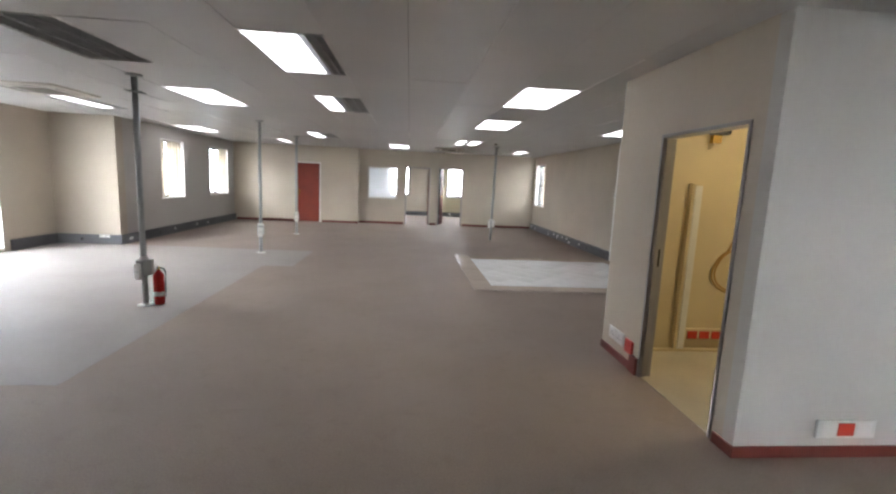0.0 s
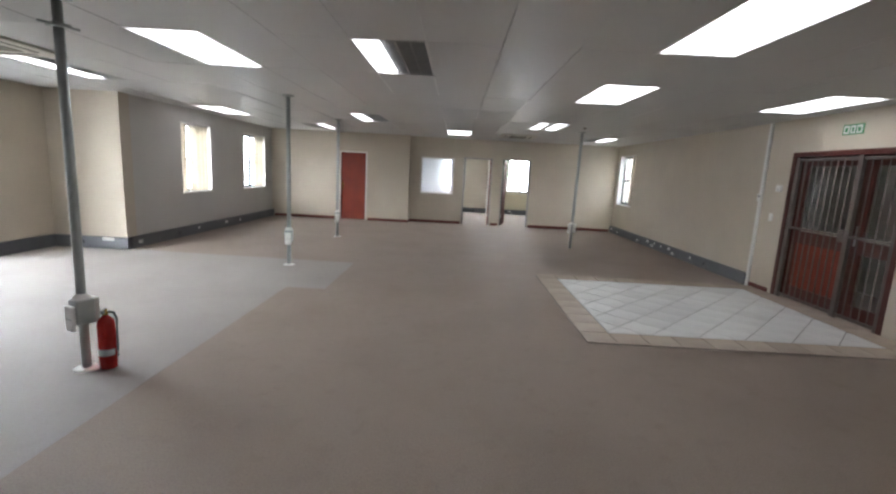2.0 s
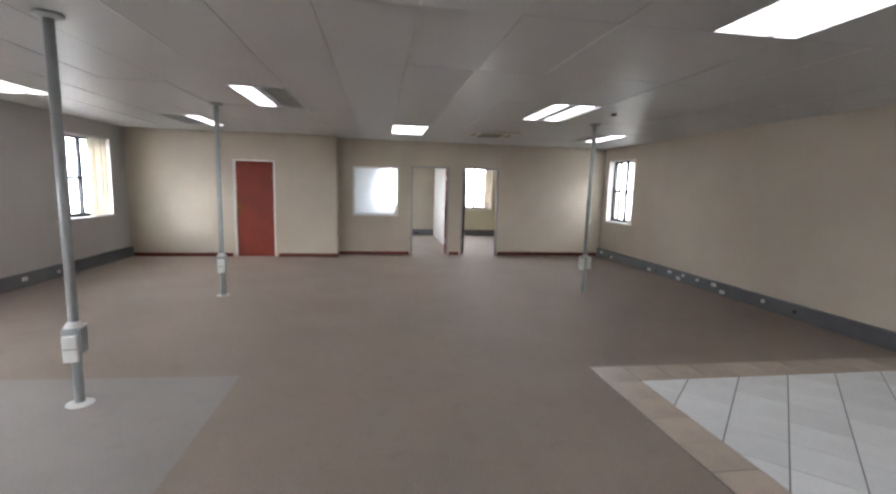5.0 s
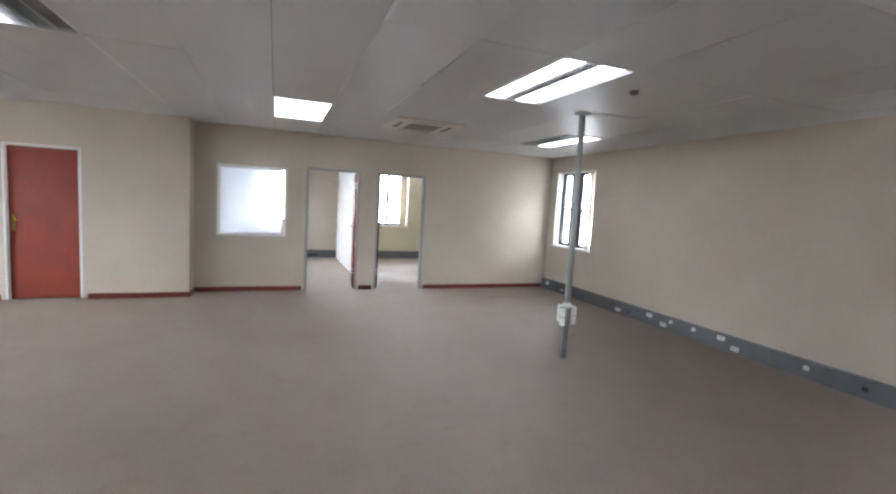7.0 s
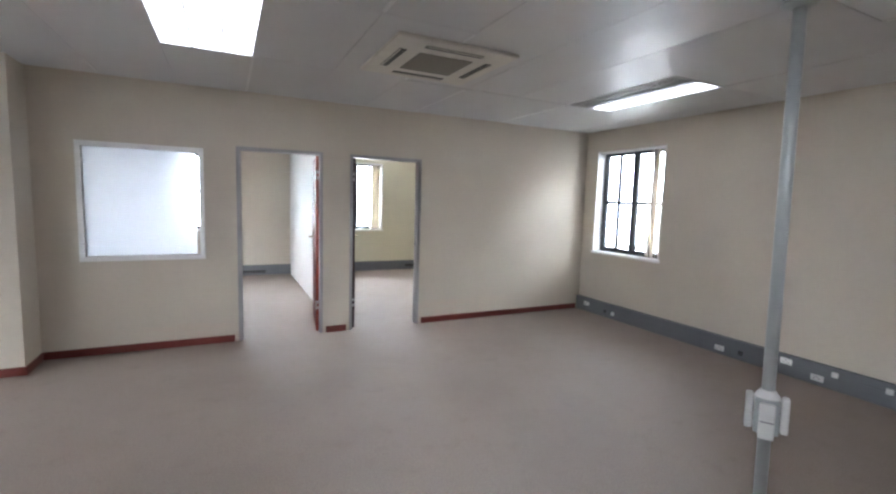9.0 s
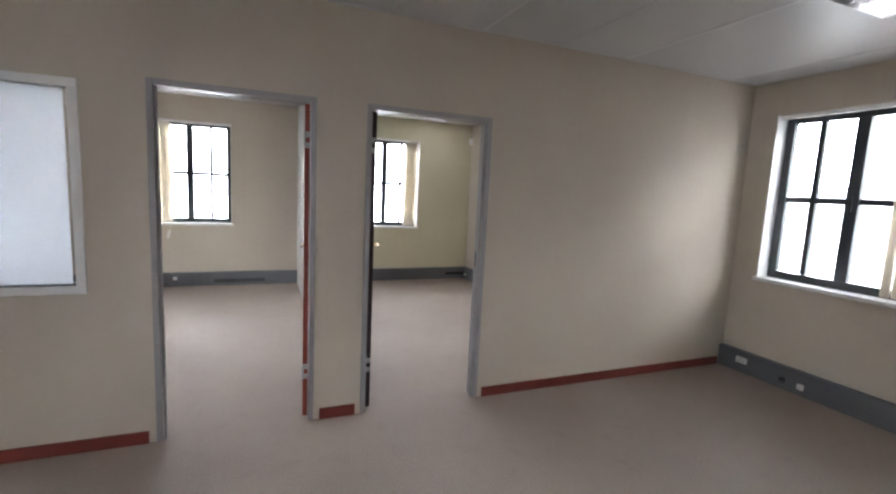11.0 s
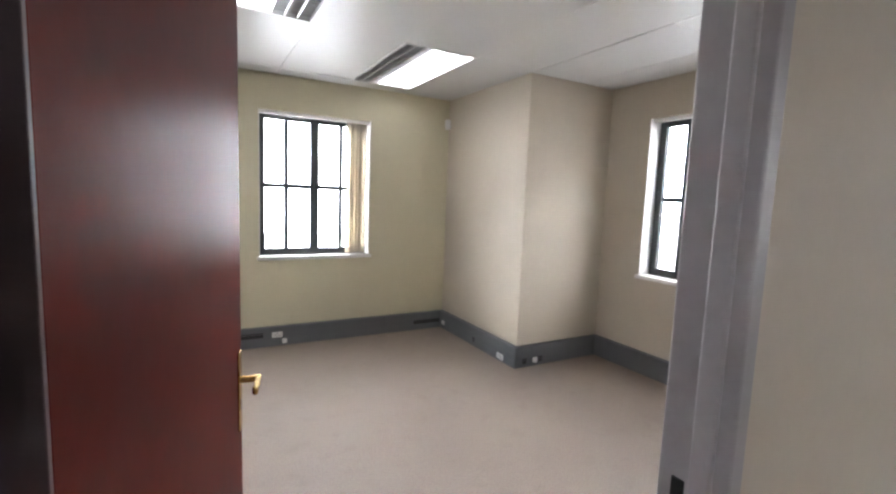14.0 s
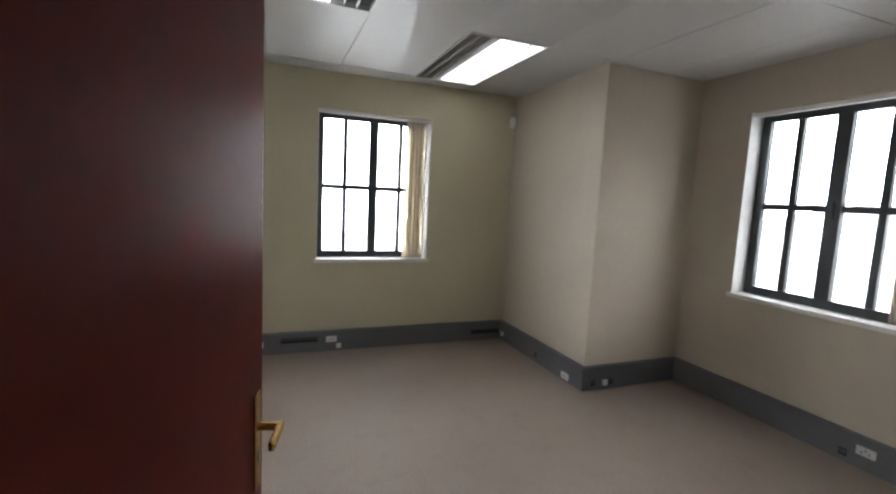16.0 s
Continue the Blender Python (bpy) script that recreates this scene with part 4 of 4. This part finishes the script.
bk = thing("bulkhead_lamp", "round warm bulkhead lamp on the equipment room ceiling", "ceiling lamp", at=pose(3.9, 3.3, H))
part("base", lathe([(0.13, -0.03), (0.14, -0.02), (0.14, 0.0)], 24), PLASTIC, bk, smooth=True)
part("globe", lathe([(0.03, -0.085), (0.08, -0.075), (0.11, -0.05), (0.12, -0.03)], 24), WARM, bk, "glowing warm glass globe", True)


# ---- outside ----
def backdrop():
    bm = bmesh.new()
    n, r = 48, 70.0
    lo = [bm.verts.new((r * math.cos(2 * math.pi * i / n), 8 + r * math.sin(2 * math.pi * i / n), -6)) for i in range(n)]
    hi = [bm.verts.new((v.co.x, v.co.y, 46)) for v in lo]
    for i in range(n):
        bm.faces.new((lo[i], lo[(i + 1) % n], hi[(i + 1) % n], hi[i]))
    structure("backdrop", bm, SKYBACK, "bright overcast sky beyond the windows", "sky")


backdrop()
structure("ground", bx(-300, -300, -3.9, 300, 300, -3.6), OUTGROUND, "pale paved ground below the building", "ground")


def house(x, y, w, d, h, turn, label):
    """A plain neighbouring building: walls, hipped roof, rows of windows."""
    ob = thing("house", label, "building", "neighbouring buildings", pose(x, y, -3.6, 0, 0, turn))
    part("wall", bx(-w / 2, -d / 2, 0, w / 2, d / 2, h), OUTWALL, ob)
    r = bmesh.new()
    base = [r.verts.new((a * (w / 2 + 0.4), b * (d / 2 + 0.4), h)) for a, b in ((-1, -1), (1, -1), (1, 1), (-1, 1))]
    top = [r.verts.new((a * (w / 2 - d / 2), 0, h + 1.8)) for a in (-1, 1)]
    r.faces.new((base[0], base[1], top[1], top[0]))
    r.faces.new((base[2], base[3], top[0], top[1]))
    r.faces.new((base[1], base[2], top[1]))
    r.faces.new((base[3], base[0], top[0]))
    r.faces.new(base[::-1])
    part("roof", r, OUTROOF, ob)
    for s in (-1, 1):
        for i in range(int(w // 2.4)):
            u = -w / 2 + 1.2 + 2.4 * i
            for z in (1.0, 3.8):
                if z + 1.3 < h:
                    part("window", bx(u - 0.55, s * d / 2, z, u + 0.55, s * (d / 2 + 0.03), z + 1.2), OUTROOF, ob)
    return ob


house(-22, 9, 24, 9, 6.4, 90, "pale neighbouring building with a grey roof")
# added close to the right wall to block much of the sky there
house(14, 11.0, 16, 5, 8.2, 90, "tall pale building added to cut sky light at the right windows")
house(30, 24, 18, 9, 4.6, 90, "low pale neighbouring building with a grey roof")

bal = thing("balcony_railing", "slim steel railing outside the tall windows", "railing", at=pose(XA - 1.3, 0, 0))
for i in range(38):
    part("baluster", rod((0, 0.4 + i * 0.24, -0.2), (0, 0.4 + i * 0.24, 0.95), 0.008, n=6), STEELFRAME, bal)
part("top_rail", bx(-0.025, 0.2, 0.95, 0.025, 9.6, 1.0), STEELFRAME, bal)
slab = part("pavement_balcony", bx(XA - 1.45, 0.0, -0.35, XA - 0.25, 9.8, -0.2), OUTGROUND)
tagged(slab, "plain concrete balcony slab", "balcony", kind="structure")

# ---- tiled entrance mat: pieces last ----
TX0, TX1, TY0, TY1, TB = 1.56, XR, 6.87, 9.96, 0.315
mat_ = structure("floor_tiles", bx(TX0, TY0, 0.0, TX1, TY1, 0.004), GROUT, "white diagonal floor tiles with a beige border", "tiled floor")


def clip(poly, axis, limit, keep_low):
    out = []
    for i, p in enumerate(poly):
        q = poly[(i + 1) % len(poly)]
        ip, iq = (p[axis] <= limit) == keep_low or p[axis] == limit, (q[axis] <= limit) == keep_low or q[axis] == limit
        if ip:
            out.append(p)
        if ip != iq:
            s = (limit - p[axis]) / (q[axis] - p[axis])
            out.append((p[0] + s * (q[0] - p[0]), p[1] + s * (q[1] - p[1])))
    return out


def tile_piece(poly, mat):
    area = 0.5 * abs(sum(p[0] * q[1] - q[0] * p[1] for p, q in zip(poly, poly[1:] + poly[:1])))
    if area < 0.0006:
        return
    cx, cy = sum(p[0] for p in poly) / len(poly), sum(p[1] for p in poly) / len(poly)
    ob = part("tile", flat([(p[0] - cx, p[1] - cy) for p in poly], 0.004, 0.0095), mat, mat_)
    ob.location = (cx, cy, 0)


P = 0.35
j = 0.0045
ix0, ix1, iy0, iy1 = TX0 + TB, TX1 - TB, TY0 + TB, TY1 - TB
c45 = math.sqrt(0.5)
for a in range(-16, 17):
    for b in range(-16, 17):
        ox, oy = 2.065 + (a - b) * P * c45, 9.39 + (a + b) * P * c45
        sq = [(ox + (u - v) * c45, oy + (u + v) * c45) for u, v in ((j, j), (P - j, j), (P - j, P - j), (j, P - j))]
        for axis, limit, low in ((0, ix0 + j, False), (0, ix1 - j, True), (1, iy0 + j, False), (1, iy1 - j, True)):
            if sq:
                sq = clip(sq, axis, limit, low)
        if len(sq) >= 3:
            tile_piece(sq, TILE)
n = 9
for i in range(n):
    a, b = TX0 + TB + (TX1 - TX0 - 2 * TB) * i / n, TX0 + TB + (TX1 - TX0 - 2 * TB) * (i + 1) / n
    for lo, hi in ((TY0, iy0), (iy1, TY1)):
        tile_piece([(a + j, lo + j), (b - j, lo + j), (b - j, hi - j), (a + j, hi - j)], TILE_B)
n = 8
for i in range(n):
    a, b = iy0 + (iy1 - iy0) * i / n, iy0 + (iy1 - iy0) * (i + 1) / n
    for lo, hi in ((TX0, ix0), (ix1, TX1)):
        tile_piece([(lo + j, a + j), (hi - j, a + j), (hi - j, b - j), (lo + j, b - j)], TILE_B)
for x0, x1 in ((TX0, ix0), (ix1, TX1)):
    for y0, y1 in ((TY0, iy0), (iy1, TY1)):
        tile_piece([(x0 + j, y0 + j), (x1 - j, y0 + j), (x1 - j, y1 - j), (x0 + j, y1 - j)], TILE_B)
